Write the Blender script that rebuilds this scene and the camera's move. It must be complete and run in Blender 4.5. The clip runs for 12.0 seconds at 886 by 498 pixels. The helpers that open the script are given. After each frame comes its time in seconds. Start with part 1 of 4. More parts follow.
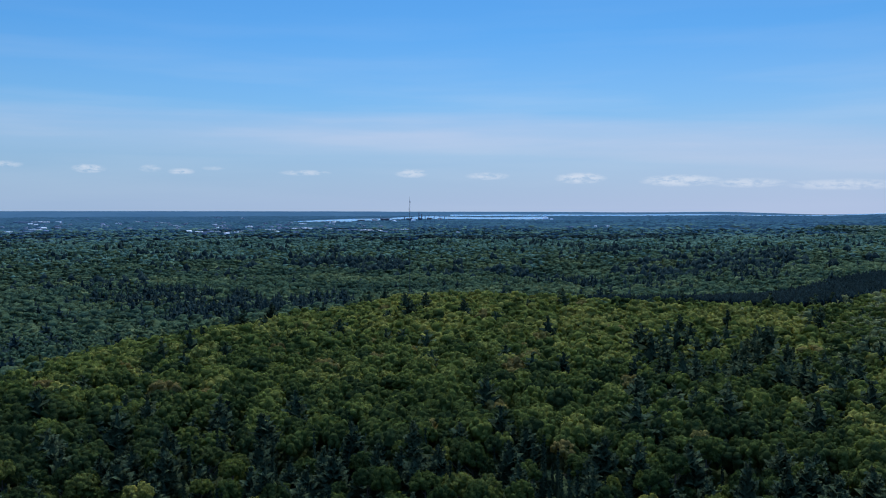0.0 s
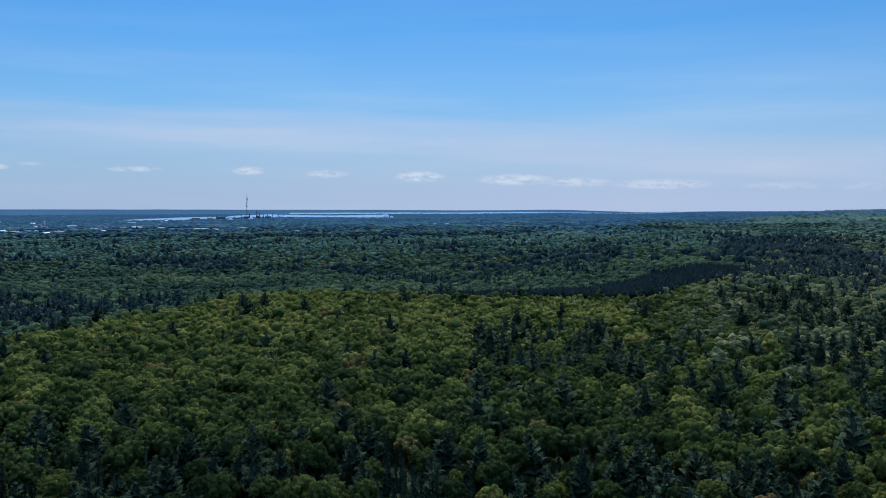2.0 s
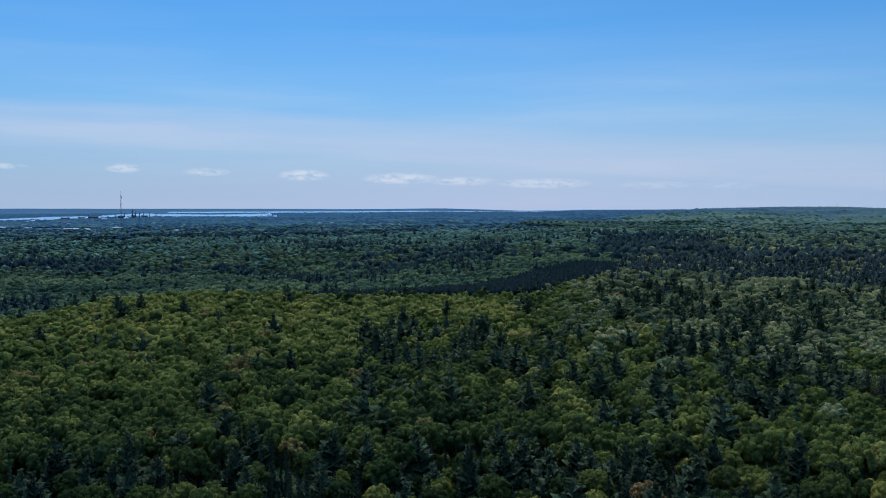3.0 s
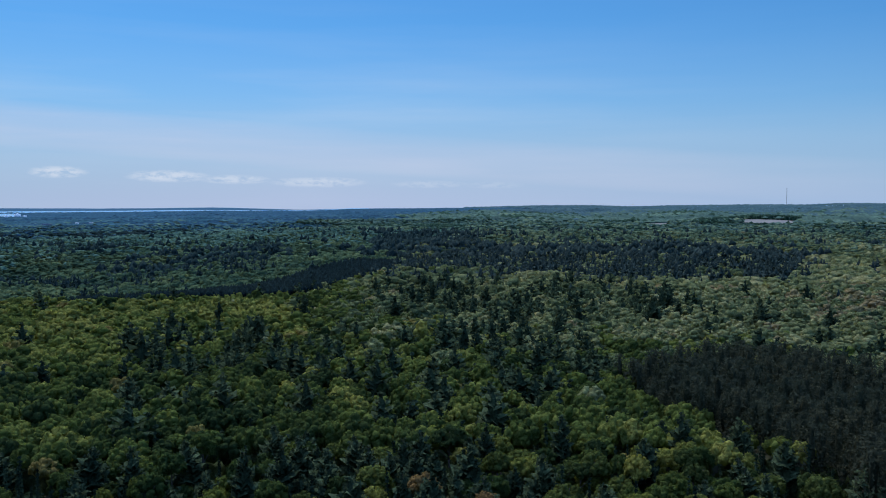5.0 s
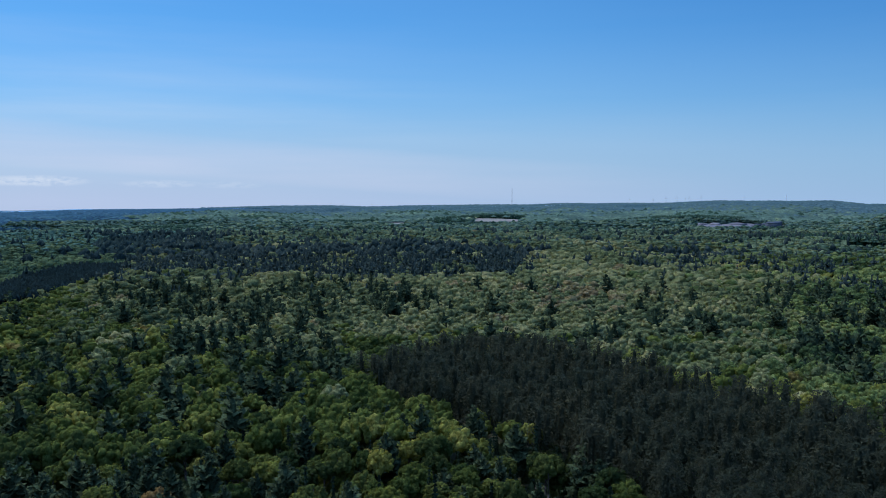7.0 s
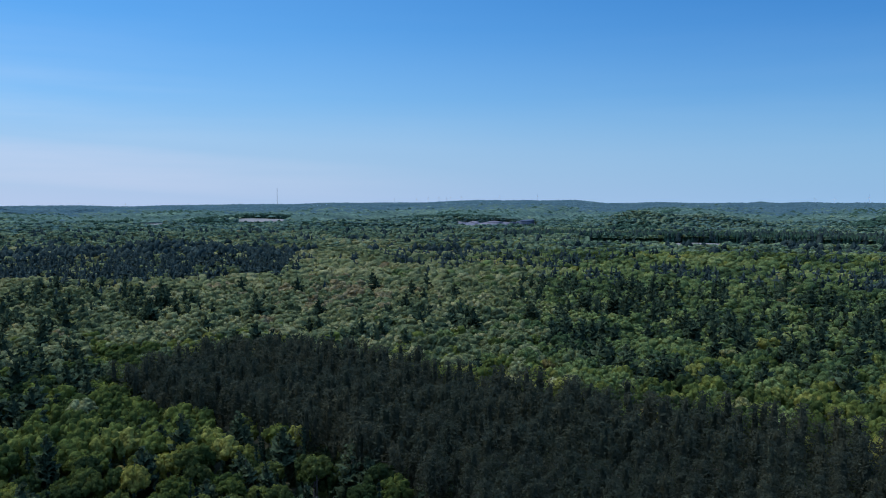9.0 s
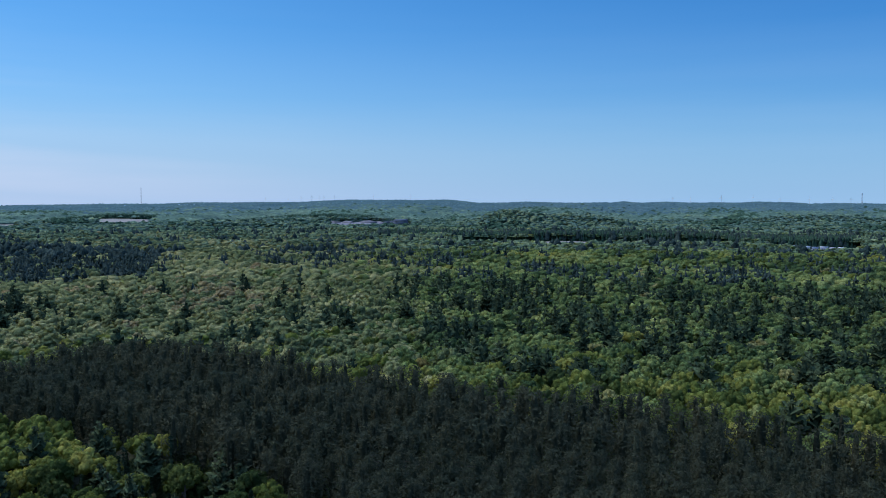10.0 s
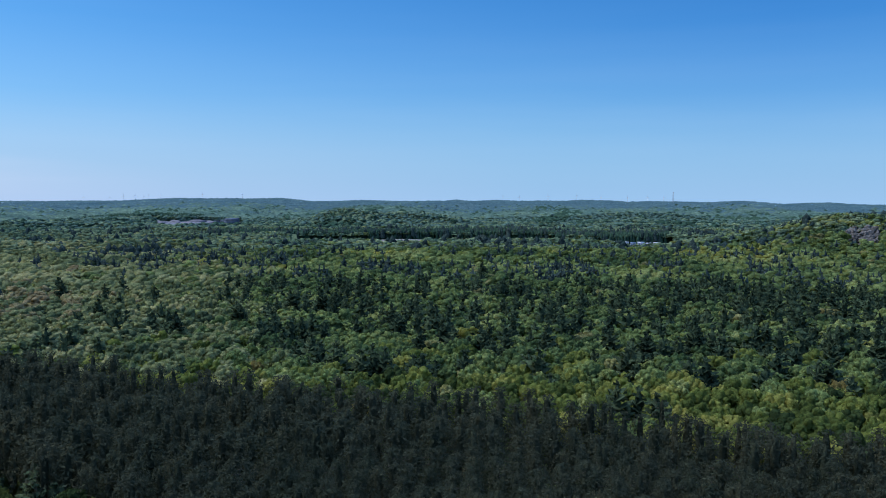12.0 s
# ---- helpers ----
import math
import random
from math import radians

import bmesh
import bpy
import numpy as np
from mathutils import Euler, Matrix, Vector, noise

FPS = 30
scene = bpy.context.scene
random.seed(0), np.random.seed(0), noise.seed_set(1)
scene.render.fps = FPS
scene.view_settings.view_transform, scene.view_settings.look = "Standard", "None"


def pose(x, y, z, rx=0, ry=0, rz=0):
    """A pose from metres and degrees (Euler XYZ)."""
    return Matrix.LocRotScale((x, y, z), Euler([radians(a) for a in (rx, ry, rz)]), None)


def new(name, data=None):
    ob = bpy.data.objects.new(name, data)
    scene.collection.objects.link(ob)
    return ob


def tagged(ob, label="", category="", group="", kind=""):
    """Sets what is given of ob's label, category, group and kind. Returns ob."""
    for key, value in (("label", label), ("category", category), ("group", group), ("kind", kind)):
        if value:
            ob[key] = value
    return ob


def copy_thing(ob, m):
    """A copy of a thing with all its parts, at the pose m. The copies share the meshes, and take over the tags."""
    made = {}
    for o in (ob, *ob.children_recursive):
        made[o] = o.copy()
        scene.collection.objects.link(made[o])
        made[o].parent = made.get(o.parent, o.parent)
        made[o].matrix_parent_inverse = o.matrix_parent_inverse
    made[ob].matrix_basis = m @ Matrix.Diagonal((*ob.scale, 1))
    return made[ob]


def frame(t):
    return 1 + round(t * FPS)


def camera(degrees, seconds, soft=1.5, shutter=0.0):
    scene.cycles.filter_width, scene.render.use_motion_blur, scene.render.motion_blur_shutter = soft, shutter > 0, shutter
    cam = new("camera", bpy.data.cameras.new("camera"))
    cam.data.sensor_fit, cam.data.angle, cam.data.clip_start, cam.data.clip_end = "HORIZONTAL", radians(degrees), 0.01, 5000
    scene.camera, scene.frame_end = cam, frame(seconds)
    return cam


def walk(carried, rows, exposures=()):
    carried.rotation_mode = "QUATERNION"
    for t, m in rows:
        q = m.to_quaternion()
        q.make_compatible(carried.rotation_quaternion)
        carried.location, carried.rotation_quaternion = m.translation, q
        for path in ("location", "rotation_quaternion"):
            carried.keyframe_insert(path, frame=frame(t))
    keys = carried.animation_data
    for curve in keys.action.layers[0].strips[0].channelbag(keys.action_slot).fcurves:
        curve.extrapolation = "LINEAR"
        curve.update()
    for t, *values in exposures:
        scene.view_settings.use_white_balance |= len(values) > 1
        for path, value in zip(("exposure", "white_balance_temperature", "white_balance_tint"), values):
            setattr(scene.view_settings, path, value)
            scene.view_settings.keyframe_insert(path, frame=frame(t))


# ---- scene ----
cam = camera(55.2, 12.0, soft=1.0)
GROUND_TO_EYE = 78.0
# seconds, east, north, up from the first eye, heading to the right, pitch, roll in degrees
ROWS = [
    (0.0, 0.00, 0.00, 0.00, 0.00, -3.03, -0.05),
    (0.5, -0.04, 0.60, -0.12, 1.53, -3.04, -0.03),
    (1.0, -0.06, 1.19, -0.24, 3.99, -3.07, 0.00),
    (1.5, -0.05, 1.76, -0.36, 7.28, -3.12, 0.01),
    (2.0, 0.00, 2.30, -0.51, 10.76, -3.16, 0.01),
    (2.5, 0.13, 2.81, -0.68, 14.73, -3.21, -0.01),
    (3.0, 0.35, 3.29, -0.84, 18.49, -3.24, 0.01),
    (5.0, 1.66, 5.18, -1.40, 33.54, -3.31, 0.01),
    (5.5, 2.03, 5.64, -1.57, 37.16, -3.29, 0.00),
    (6.0, 2.47, 6.06, -1.77, 41.41, -3.29, 0.02),
    (6.5, 2.97, 6.44, -1.98, 46.20, -3.30, 0.03),
    (7.0, 3.53, 6.76, -2.17, 50.94, -3.28, 0.03),
    (9.0, 6.00, 7.76, -2.78, 66.63, -3.29, 0.01),
    (9.5, 6.64, 8.01, -2.90, 70.95, -3.28, 0.04),
    (10.0, 7.28, 8.25, -2.99, 75.15, -3.31, 0.04),
    (10.5, 7.91, 8.47, -3.07, 79.07, -3.34, 0.04),
    (11.0, 8.51, 8.65, -3.14, 81.95, -3.36, 0.03),
    (11.5, 9.11, 8.80, -3.21, 84.08, -3.37, 0.04),
    (12.0, 9.70, 8.94, -3.27, 86.27, -3.41, 0.03),
]
walk(cam, [(t, pose(x, y, GROUND_TO_EYE + z, 90 + pitch, 0, -turn) @ pose(0, 0, 0, 0, 0, roll))
           for t, x, y, z, turn, pitch, roll in ROWS],
     exposures=[(0.0, -0.18), (3.0, -0.18), (5.0, -0.2), (5.5, -0.24), (6.0, -0.14), (7.0, -0.1), (9.0, -0.03), (10.0, 0.03), (11.5, 0.04), (12.0, 0.11)])

# ---- light ----
SUN_AZ, SUN_EL = 6.0, 58.0
sun_data = bpy.data.lights.new("sun", "SUN")
sun_data.energy, sun_data.angle, sun_data.color = 3.15, radians(0.53), (1.0, 0.95, 0.86)
sun = new("sun", sun_data)
sun.matrix_world = pose(0, 0, 300, 90 - SUN_EL, 0, 180 - SUN_AZ) @ pose(0, 0, 0)


def link(tree, a, b):
    tree.links.new(a, b)


def math_node(tree, op, a, b=None, clamp=False):
    n = tree.nodes.new("ShaderNodeMath")
    n.operation, n.use_clamp = op, clamp
    for i, v in enumerate((a, b)):
        if v is None:
            continue
        if isinstance(v, (int, float)):
            n.inputs[i].default_value = v
        else:
            link(tree, v, n.inputs[i])
    return n.outputs[0]


def ramp(tree, fac, stops, smooth=False):
    n = tree.nodes.new("ShaderNodeValToRGB")
    els = n.color_ramp.elements
    if smooth:
        n.color_ramp.interpolation = "EASE"
    while len(els) < len(stops):
        els.new(0.5)
    for e, (p, c) in zip(els, stops):
        e.position, e.color = p, (*c, 1) if len(c) == 3 else c
    link(tree, fac, n.inputs[0])
    return n.outputs[0]


def mix_rgb(tree, fac, a, b, blend="MIX"):
    n = tree.nodes.new("ShaderNodeMix")
    n.data_type, n.blend_type = "RGBA", blend
    for i, v in ((0, fac), (6, a), (7, b)):
        if isinstance(v, (int, float)):
            n.inputs[i].default_value = v
        elif isinstance(v, tuple):
            n.inputs[i].default_value = (*v, 1)
        else:
            link(tree, v, n.inputs[i])
    return n.outputs[2]


# small fair-weather clouds low over the horizon: heading, height, half width, half thickness in degrees, strength
CLOUDS = [
    (-27.2, 2.42, 0.95, 0.22, 0.5), (-22.6, 2.25, 1.0, 0.30, 0.75), (-19.0, 2.30, 0.7, 0.25, 0.4), (-17.1, 2.12, 0.85, 0.22, 0.65),
    (-15.1, 2.35, 0.75, 0.16, 0.3), (-9.2, 2.09, 1.7, 0.20, 0.6), (-2.1, 2.06, 1.15, 0.30, 0.7), (3.0, 1.88, 1.5, 0.26, 0.6),
    (9.2, 1.72, 1.7, 0.38, 0.85), (15.6, 1.52, 2.6, 0.40, 0.8), (19.8, 1.34, 2.3, 0.32, 0.65), (25.2, 1.18, 3.2, 0.36, 0.6),
    (32.6, 1.05, 2.6, 0.26, 0.3), (37.0, 1.0, 2.0, 0.25, 0.2),
]


def build_world():
    w = bpy.data.worlds.new("sky")
    scene.world = w
    w.use_nodes = True
    t = w.node_tree
    t.nodes.clear()
    sky = t.nodes.new("ShaderNodeTexSky")
    sky.sky_type, sky.sun_disc = "NISHITA", False
    sky.sun_elevation, sky.sun_rotation = radians(SUN_EL), radians(SUN_AZ)
    sky.altitude, sky.air_density, sky.dust_density, sky.ozone_density = 200, 1.0, 0.6, 3.0
    coord = t.nodes.new("ShaderNodeTexCoord")
    sep = t.nodes.new("ShaderNodeSeparateXYZ")
    link(t, coord.outputs["Generated"], sep.inputs[0])
    az = math_node(t, "MULTIPLY", math_node(t, "ARCTAN2", sep.outputs[0], sep.outputs[1]), 57.2958)
    el = math_node(t, "MULTIPLY", math_node(t, "ARCSINE", sep.outputs[2]), 57.2958)
    flat = t.nodes.new("ShaderNodeCombineXYZ")
    link(t, az, flat.inputs[0])
    link(t, math_node(t, "MULTIPLY", el, 2.6), flat.inputs[1])
    # pale moist air over the horizon
    haze = ramp(t, math_node(t, "DIVIDE", el, 16.0, True), [(0.0, (0.92,) * 3), (0.2, (0.68,) * 3), (0.42, (0.27,) * 3), (0.7, (0.05,) * 3), (1.0, (0.0,) * 3)])
    # tint of the visible sky; the unseen upper sky is boosted to fill shadows
    height = ramp(t, math_node(t, "DIVIDE", el, 50.0, True), [(0.3, SKY_TINT_LOW), (0.7, SKY_FILL_HIGH)])
    colour = mix_rgb(t, 1.0, sky.outputs[0], height, "MULTIPLY")
    # the sky is deepest at a right angle to the sun
    turn = ramp(t, math_node(t, "DIVIDE", math_node(t, "ADD", az, 180.0), 360.0), [(0.66, (1,) * 3), (0.80, SKY_DEEP)])
    colour = mix_rgb(t, 1.0, colour, turn, "MULTIPLY")
    moist = ramp(t, math_node(t, "DIVIDE", math_node(t, "ADD", az, 180.0), 360.0), [(0.43, SKY_HAZE_WEST), (0.57, SKY_HAZE), (0.76, SKY_HAZE_EAST)])
    colour = mix_rgb(t, haze, colour, moist)
    # thin streaks of high cirrus
    streak = t.nodes.new("ShaderNodeMapping")
    streak.inputs["Scale"].default_value = (0.035, 0.16, 1)
    streak.inputs["Rotation"].default_value = (0, 0, radians(-3))
    link(t, flat.outputs[0], streak.inputs[0])
    cirrus = t.nodes.new("ShaderNodeTexNoise")
    cirrus.inputs["Scale"].default_value, cirrus.inputs["Detail"].default_value = 1.0, 5
    link(t, streak.outputs[0], cirrus.inputs[0])
    veil = ramp(t, cirrus.outputs[0], [(0.45, (0,) * 3), (0.75, (0.3,) * 3)])
    veil = math_node(t, "MULTIPLY", veil, ramp(t, math_node(t, "DIVIDE", el, 24.0, True), [(0.0, (0.3,) * 3), (0.22, (1,) * 3), (0.36, (0.45,) * 3), (0.55, (0.12,) * 3)]))
    veil = math_node(t, "MULTIPLY", veil, ramp(t, math_node(t, "DIVIDE", math_node(t, "ADD", az, 180.0), 360.0), [(0.58, (1,) * 3), (0.66, (0.15,) * 3)]))
    colour = mix_rgb(t, veil, colour, CLOUD_WHITE)
    # a broad pale band of thin high cloud that sinks towards the east
    middle = math_node(t, "SUBTRACT", 4.7, math_node(t, "MULTIPLY", math_node(t, "MAXIMUM", math_node(t, "SUBTRACT", az, 5.0), 0.0), 0.065))
    off = math_node(t, "DIVIDE", math_node(t, "SUBTRACT", el, middle), 1.5)
    band = math_node(t, "SUBTRACT", 1.0, math_node(t, "MULTIPLY", off, off), True)
    band = math_node(t, "MULTIPLY", band, ramp(t, cirrus.outputs[0], [(0.3, (0.12,) * 3), (0.65, (0.5,) * 3)]))
    band = math_node(t, "MULTIPLY", band, ramp(t, math_node(t, "DIVIDE", math_node(t, "ADD", az, 180.0), 360.0), [(0.4, (0.35,) * 3), (0.5, (1,) * 3), (0.62, (0.9,) * 3), (0.7, (0,) * 3)]))
    colour = mix_rgb(t, band, colour, (7.2, 7.4, 9.3))
    # cumulus: soft spots broken up by noise
    n1 = t.nodes.new("ShaderNodeTexNoise")
    n1.inputs["Scale"].default_value, n1.inputs["Detail"].default_value, n1.inputs["Roughness"].default_value = 1.3, 6, 0.62
    link(t, flat.outputs[0], n1.inputs[0])
    total = None
    for a, e, w2, h2, s in CLOUDS:
        u = math_node(t, "DIVIDE", math_node(t, "SUBTRACT", az, a), w2)
        v = math_node(t, "DIVIDE", math_node(t, "SUBTRACT", el, e), h2)
        d = math_node(t, "ADD", math_node(t, "MULTIPLY", u, u), math_node(t, "MULTIPLY", v, v))
        spot = math_node(t, "MULTIPLY", math_node(t, "SUBTRACT", 1.15, d, True), s)
        total = spot if total is None else math_node(t, "MAXIMUM", total, spot)
    puff = math_node(t, "MULTIPLY", total, ramp(t, n1.outputs[0], [(0.38, (0,) * 3), (0.56, (1,) * 3)]))
    colour = mix_rgb(t, puff, colour, CLOUD_WHITE)
    bg = t.nodes.new("ShaderNodeBackground")
    bg.inputs[1].default_value = SKY_STRENGTH
    link(t, colour, bg.inputs[0])
    out = t.nodes.new("ShaderNodeOutputWorld")
    link(t, bg.outputs[0], out.inputs[0])


SKY_STRENGTH = 0.1
SKY_DEEP = (0.54, 0.80, 0.95)
SKY_TINT_LOW, SKY_FILL_HIGH = (0.33, 0.84, 1.27), (6.8, 7.0, 7.4)
SKY_HAZE_WEST, SKY_HAZE, SKY_HAZE_EAST, CLOUD_WHITE = (4.0, 5.4, 7.9), (5.2, 6.2, 8.8), (3.2, 5.3, 8.2), (7.3, 8.2, 9.7)
build_world()


# ---- materials ----
def material(name):
    m = bpy.data.materials.new(name)
    m.use_nodes = True
    t = m.node_tree
    t.nodes.clear()
    out = t.nodes.new("ShaderNodeOutputMaterial")
    return m, t, out


def principled(t, out, colour, rough=0.8, metal=0.0, spec=0.3):
    p = t.nodes.new("ShaderNodeBsdfPrincipled")
    p.inputs["Roughness"].default_value, p.inputs["Metallic"].default_value = rough, metal
    p.inputs["Specular IOR Level"].default_value = spec
    if isinstance(colour, tuple):
        p.inputs["Base Color"].default_value = (*colour, 1)
    else:
        link(t, colour, p.inputs["Base Color"])
    link(t, p.outputs[0], out.inputs[0])
    return p


def noise_tex(t, scale, detail=4, vec=None):
    if vec is None:
        g = t.nodes.new("ShaderNodeNewGeometry")
        vec = g.outputs["Position"]
    n = t.nodes.new("ShaderNodeTexNoise")
    n.inputs["Scale"].default_value, n.inputs["Detail"].default_value = scale, detail
    link(t, vec, n.inputs[0])
    return n.outputs[0]


def foliage(name, stops, single, through_light=0.42, rough=0.62, grain=1.7, depth=0.3, glow=(1.3, 1.32, 0.8), island=0.3):
    """Leaves: the tint of the tree picks a colour, each spray and lobe of leaves varies it a little, and light passes through."""
    m, t, out = material(name)
    if single:
        info = t.nodes.new("ShaderNodeObjectInfo")
        tint = info.outputs["Random"]
    else:
        att = t.nodes.new("ShaderNodeAttribute")
        att.attribute_name = "tint"
        tint = att.outputs["Fac"]
    geo = t.nodes.new("ShaderNodeNewGeometry")
    colour = ramp(t, tint, stops)
    vary = ramp(t, geo.outputs["Random Per Island"], [(0.0, (1 - island,) * 3), (1.0, (1 + island,) * 3)])
    colour = mix_rgb(t, 1.0, colour, vary, "MULTIPLY")
    patches = ramp(t, noise_tex(t, 0.012, 3), [(0.3, (0.88, 0.92, 0.92)), (0.7, (1.12, 1.06, 1.0))])
    colour = mix_rgb(t, 1.0, colour, patches, "MULTIPLY")
    # tufts of leaves: each has its own tone and bulges a little
    tuft = t.nodes.new("ShaderNodeTexVoronoi")
    tuft.inputs["Scale"].default_value = grain
    link(t, geo.outputs["Position"], tuft.inputs["Vector"])
    tone = t.nodes.new("ShaderNodeSeparateColor")
    link(t, tuft.outputs["Color"], tone.inputs[0])
    colour = mix_rgb(t, 1.0, colour, ramp(t, tone.outputs[0], [(0.0, (1 - depth,) * 3), (0.7, (1 + depth * 0.3,) * 3), (1.0, (1 + depth * 1.6,) * 3)]), "MULTIPLY")
    p = principled(t, out, colour, rough, 0.0, 0.0)
    bump = t.nodes.new("ShaderNodeBump")
    bump.invert = True
    bump.inputs["Strength"].default_value, bump.inputs["Distance"].default_value = 0.85, 0.45 / grain
    link(t, tuft.outputs["Distance"], bump.inputs["Height"])
    link(t, bump.outputs[0], p.inputs["Normal"])
    tr = t.nodes.new("ShaderNodeBsdfTranslucent")
    link(t, mix_rgb(t, 1.0, colour, glow, "MULTIPLY"), tr.inputs[0])
    mx = t.nodes.new("ShaderNodeMixShader")
    mx.inputs[0].default_value = through_light
    link(t, p.outputs[0], mx.inputs[1])
    link(t, tr.outputs[0], mx.inputs[2])
    link(t, mx.outputs[0], out.inputs[0])
    return m


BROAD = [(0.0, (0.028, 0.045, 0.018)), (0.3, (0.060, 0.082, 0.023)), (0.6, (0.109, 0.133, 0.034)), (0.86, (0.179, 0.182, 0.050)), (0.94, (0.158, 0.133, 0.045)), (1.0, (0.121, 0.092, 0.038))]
PINE = [(0.0, (0.019, 0.031, 0.018)), (0.6, (0.026, 0.040, 0.022)), (1.0, (0.037, 0.052, 0.027))]
SPRUCE = [(0.0, (0.012, 0.022, 0.014)), (1.0, (0.026, 0.042, 0.024))]
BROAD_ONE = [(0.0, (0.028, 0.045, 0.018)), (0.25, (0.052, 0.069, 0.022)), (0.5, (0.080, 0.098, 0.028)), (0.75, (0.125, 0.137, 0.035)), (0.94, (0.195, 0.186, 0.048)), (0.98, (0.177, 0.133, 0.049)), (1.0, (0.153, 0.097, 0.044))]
# BROAD_ONE again, darkened to put foreground shade into the leaf colour.
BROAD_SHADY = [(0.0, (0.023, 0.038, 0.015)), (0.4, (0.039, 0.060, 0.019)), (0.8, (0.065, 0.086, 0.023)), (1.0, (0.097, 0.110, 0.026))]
RED_PINE = [(0.0, (0.031, 0.039, 0.025)), (0.7, (0.037, 0.043, 0.028)), (1.0, (0.046, 0.049, 0.029))]
# Far plantation: the same red pine with shade and blue haze in its colour.
RED_PINE_HAZE = [(0.0, (0.007, 0.014, 0.014)), (1.0, (0.010, 0.019, 0.020))]
BROAD_LEA = [(0.0, (0.034, 0.058, 0.025)), (0.3, (0.067, 0.098, 0.037)), (0.6, (0.112, 0.146, 0.050)), (0.86, (0.168, 0.189, 0.069)), (0.94, (0.159, 0.157, 0.064)), (1.0, (0.121, 0.104, 0.053))]
# Hill trees: BROAD and PINE cooled, with mid-distance haze in the colour.
BROAD_HILL_HAZE = [(0.0, (0.045, 0.076, 0.050)), (0.4, (0.078, 0.114, 0.067)), (0.9, (0.130, 0.166, 0.092))]
PINE_HILL_HAZE = [(0.0, (0.015, 0.026, 0.024)), (1.0, (0.028, 0.041, 0.036))]
# Slope crowns: olive of their own, paled with a little painted haze.
BROAD_SLOPE = [(0.0, (0.046, 0.067, 0.036)), (0.3, (0.091, 0.113, 0.052)), (0.6, (0.149, 0.162, 0.073)), (0.86, (0.218, 0.213, 0.102)), (0.94, (0.199, 0.168, 0.088)), (1.0, (0.154, 0.116, 0.067))]
# Vale and mead trees: the same leaves, blued further by painted haze.
BROAD_VALE_HAZE = [(0.0, (0.032, 0.058, 0.037)), (0.4, (0.052, 0.084, 0.045)), (0.9, (0.090, 0.120, 0.056))]
PINE_VALE_HAZE = [(0.0, (0.013, 0.024, 0.024)), (1.0, (0.022, 0.037, 0.033))]
# Ridge to plain palettes: blue distance haze is put into the leaf colours.
BROAD_RIDGE_HAZE = [(0.0, (0.042, 0.074, 0.064)), (0.4, (0.058, 0.097, 0.077)), (0.9, (0.084, 0.129, 0.093))]
PINE_RIDGE_HAZE = [(0.0, (0.019, 0.040, 0.026)), (1.0, (0.031, 0.058, 0.037))]
BROAD_MEAD_HAZE = [(0.0, (0.051, 0.099, 0.076)), (0.4, (0.065, 0.119, 0.088)), (0.9, (0.090, 0.149, 0.105))]
BROAD_SHORE_HAZE = [(0.0, (0.026, 0.066, 0.098)), (0.9, (0.036, 0.082, 0.116))]
BROAD_CREST_HAZE = [(0.0, (0.036, 0.071, 0.084)), (0.4, (0.047, 0.086, 0.095)), (0.9, (0.062, 0.104, 0.107))]
BROAD_PLAIN_HAZE = [(0.0, (0.020, 0.056, 0.076)), (0.4, (0.030, 0.073, 0.094)), (0.9, (0.046, 0.096, 0.115))]
PINE_PLAIN_HAZE = [(0.0, (0.016, 0.042, 0.066)), (1.0, (0.022, 0.054, 0.080))]

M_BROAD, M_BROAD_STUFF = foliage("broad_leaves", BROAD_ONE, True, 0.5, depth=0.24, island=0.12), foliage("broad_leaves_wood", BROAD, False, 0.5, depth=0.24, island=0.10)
M_BROAD_SHADY = foliage("broad_leaves_shaded", BROAD_SHADY, True, 0.5, depth=0.24, island=0.12)
M_PINE, M_PINE_STUFF = foliage("pine_needles", PINE, True, 0.15, glow=(1, 1, 1)), foliage("pine_needles_wood", PINE, False, 0.15, glow=(1, 1, 1))
M_SPRUCE, M_SPRUCE_STUFF = foliage("spruce_needles", SPRUCE, True, 0.12, glow=(1, 1, 1)), foliage("spruce_needles_wood", SPRUCE, False, 0.12, glow=(1, 1, 1))
M_RED, M_RED_STUFF = foliage("red_pine_needles", RED_PINE, True, 0.5, grain=2.5, depth=0.2, glow=(1, 1, 1), island=0.3), foliage("red_pine_needles_wood", RED_PINE, False, 0.5, grain=2.5, depth=0.2, glow=(1, 1, 1), island=0.3)
M_RED_HAZE = foliage("red_pine_haze", RED_PINE_HAZE, False, 0.2, grain=1.0, depth=0.3, glow=(1, 1, 1))
# Mid-distance copies of the leaf materials, haze included in their colour.
M_BROAD_HILL_HAZE, M_PINE_HILL_HAZE = foliage("hill_leaves_haze", BROAD_HILL_HAZE, False, 0.32, grain=0.5, depth=0.3, island=0.14), foliage("hill_needles_haze", PINE_HILL_HAZE, False, 0.12, grain=0.5, depth=0.3, island=0.14)
M_BROAD_SLOPE, M_BROAD_LEA = foliage("slope_leaves", BROAD_SLOPE, False, grain=1.5, depth=0.28, island=0.10), foliage("lea_leaves", BROAD_LEA, False, grain=1.7, depth=0.36, island=0.10)
M_BROAD_MEAD_HAZE, M_BROAD_SHORE_HAZE = foliage("mead_leaves_haze", BROAD_MEAD_HAZE, False, 0.2, grain=0.3, depth=0.2, island=0.12), foliage("shore_leaves_haze", BROAD_SHORE_HAZE, False, 0.2, grain=0.2, depth=0.15, island=0.08)
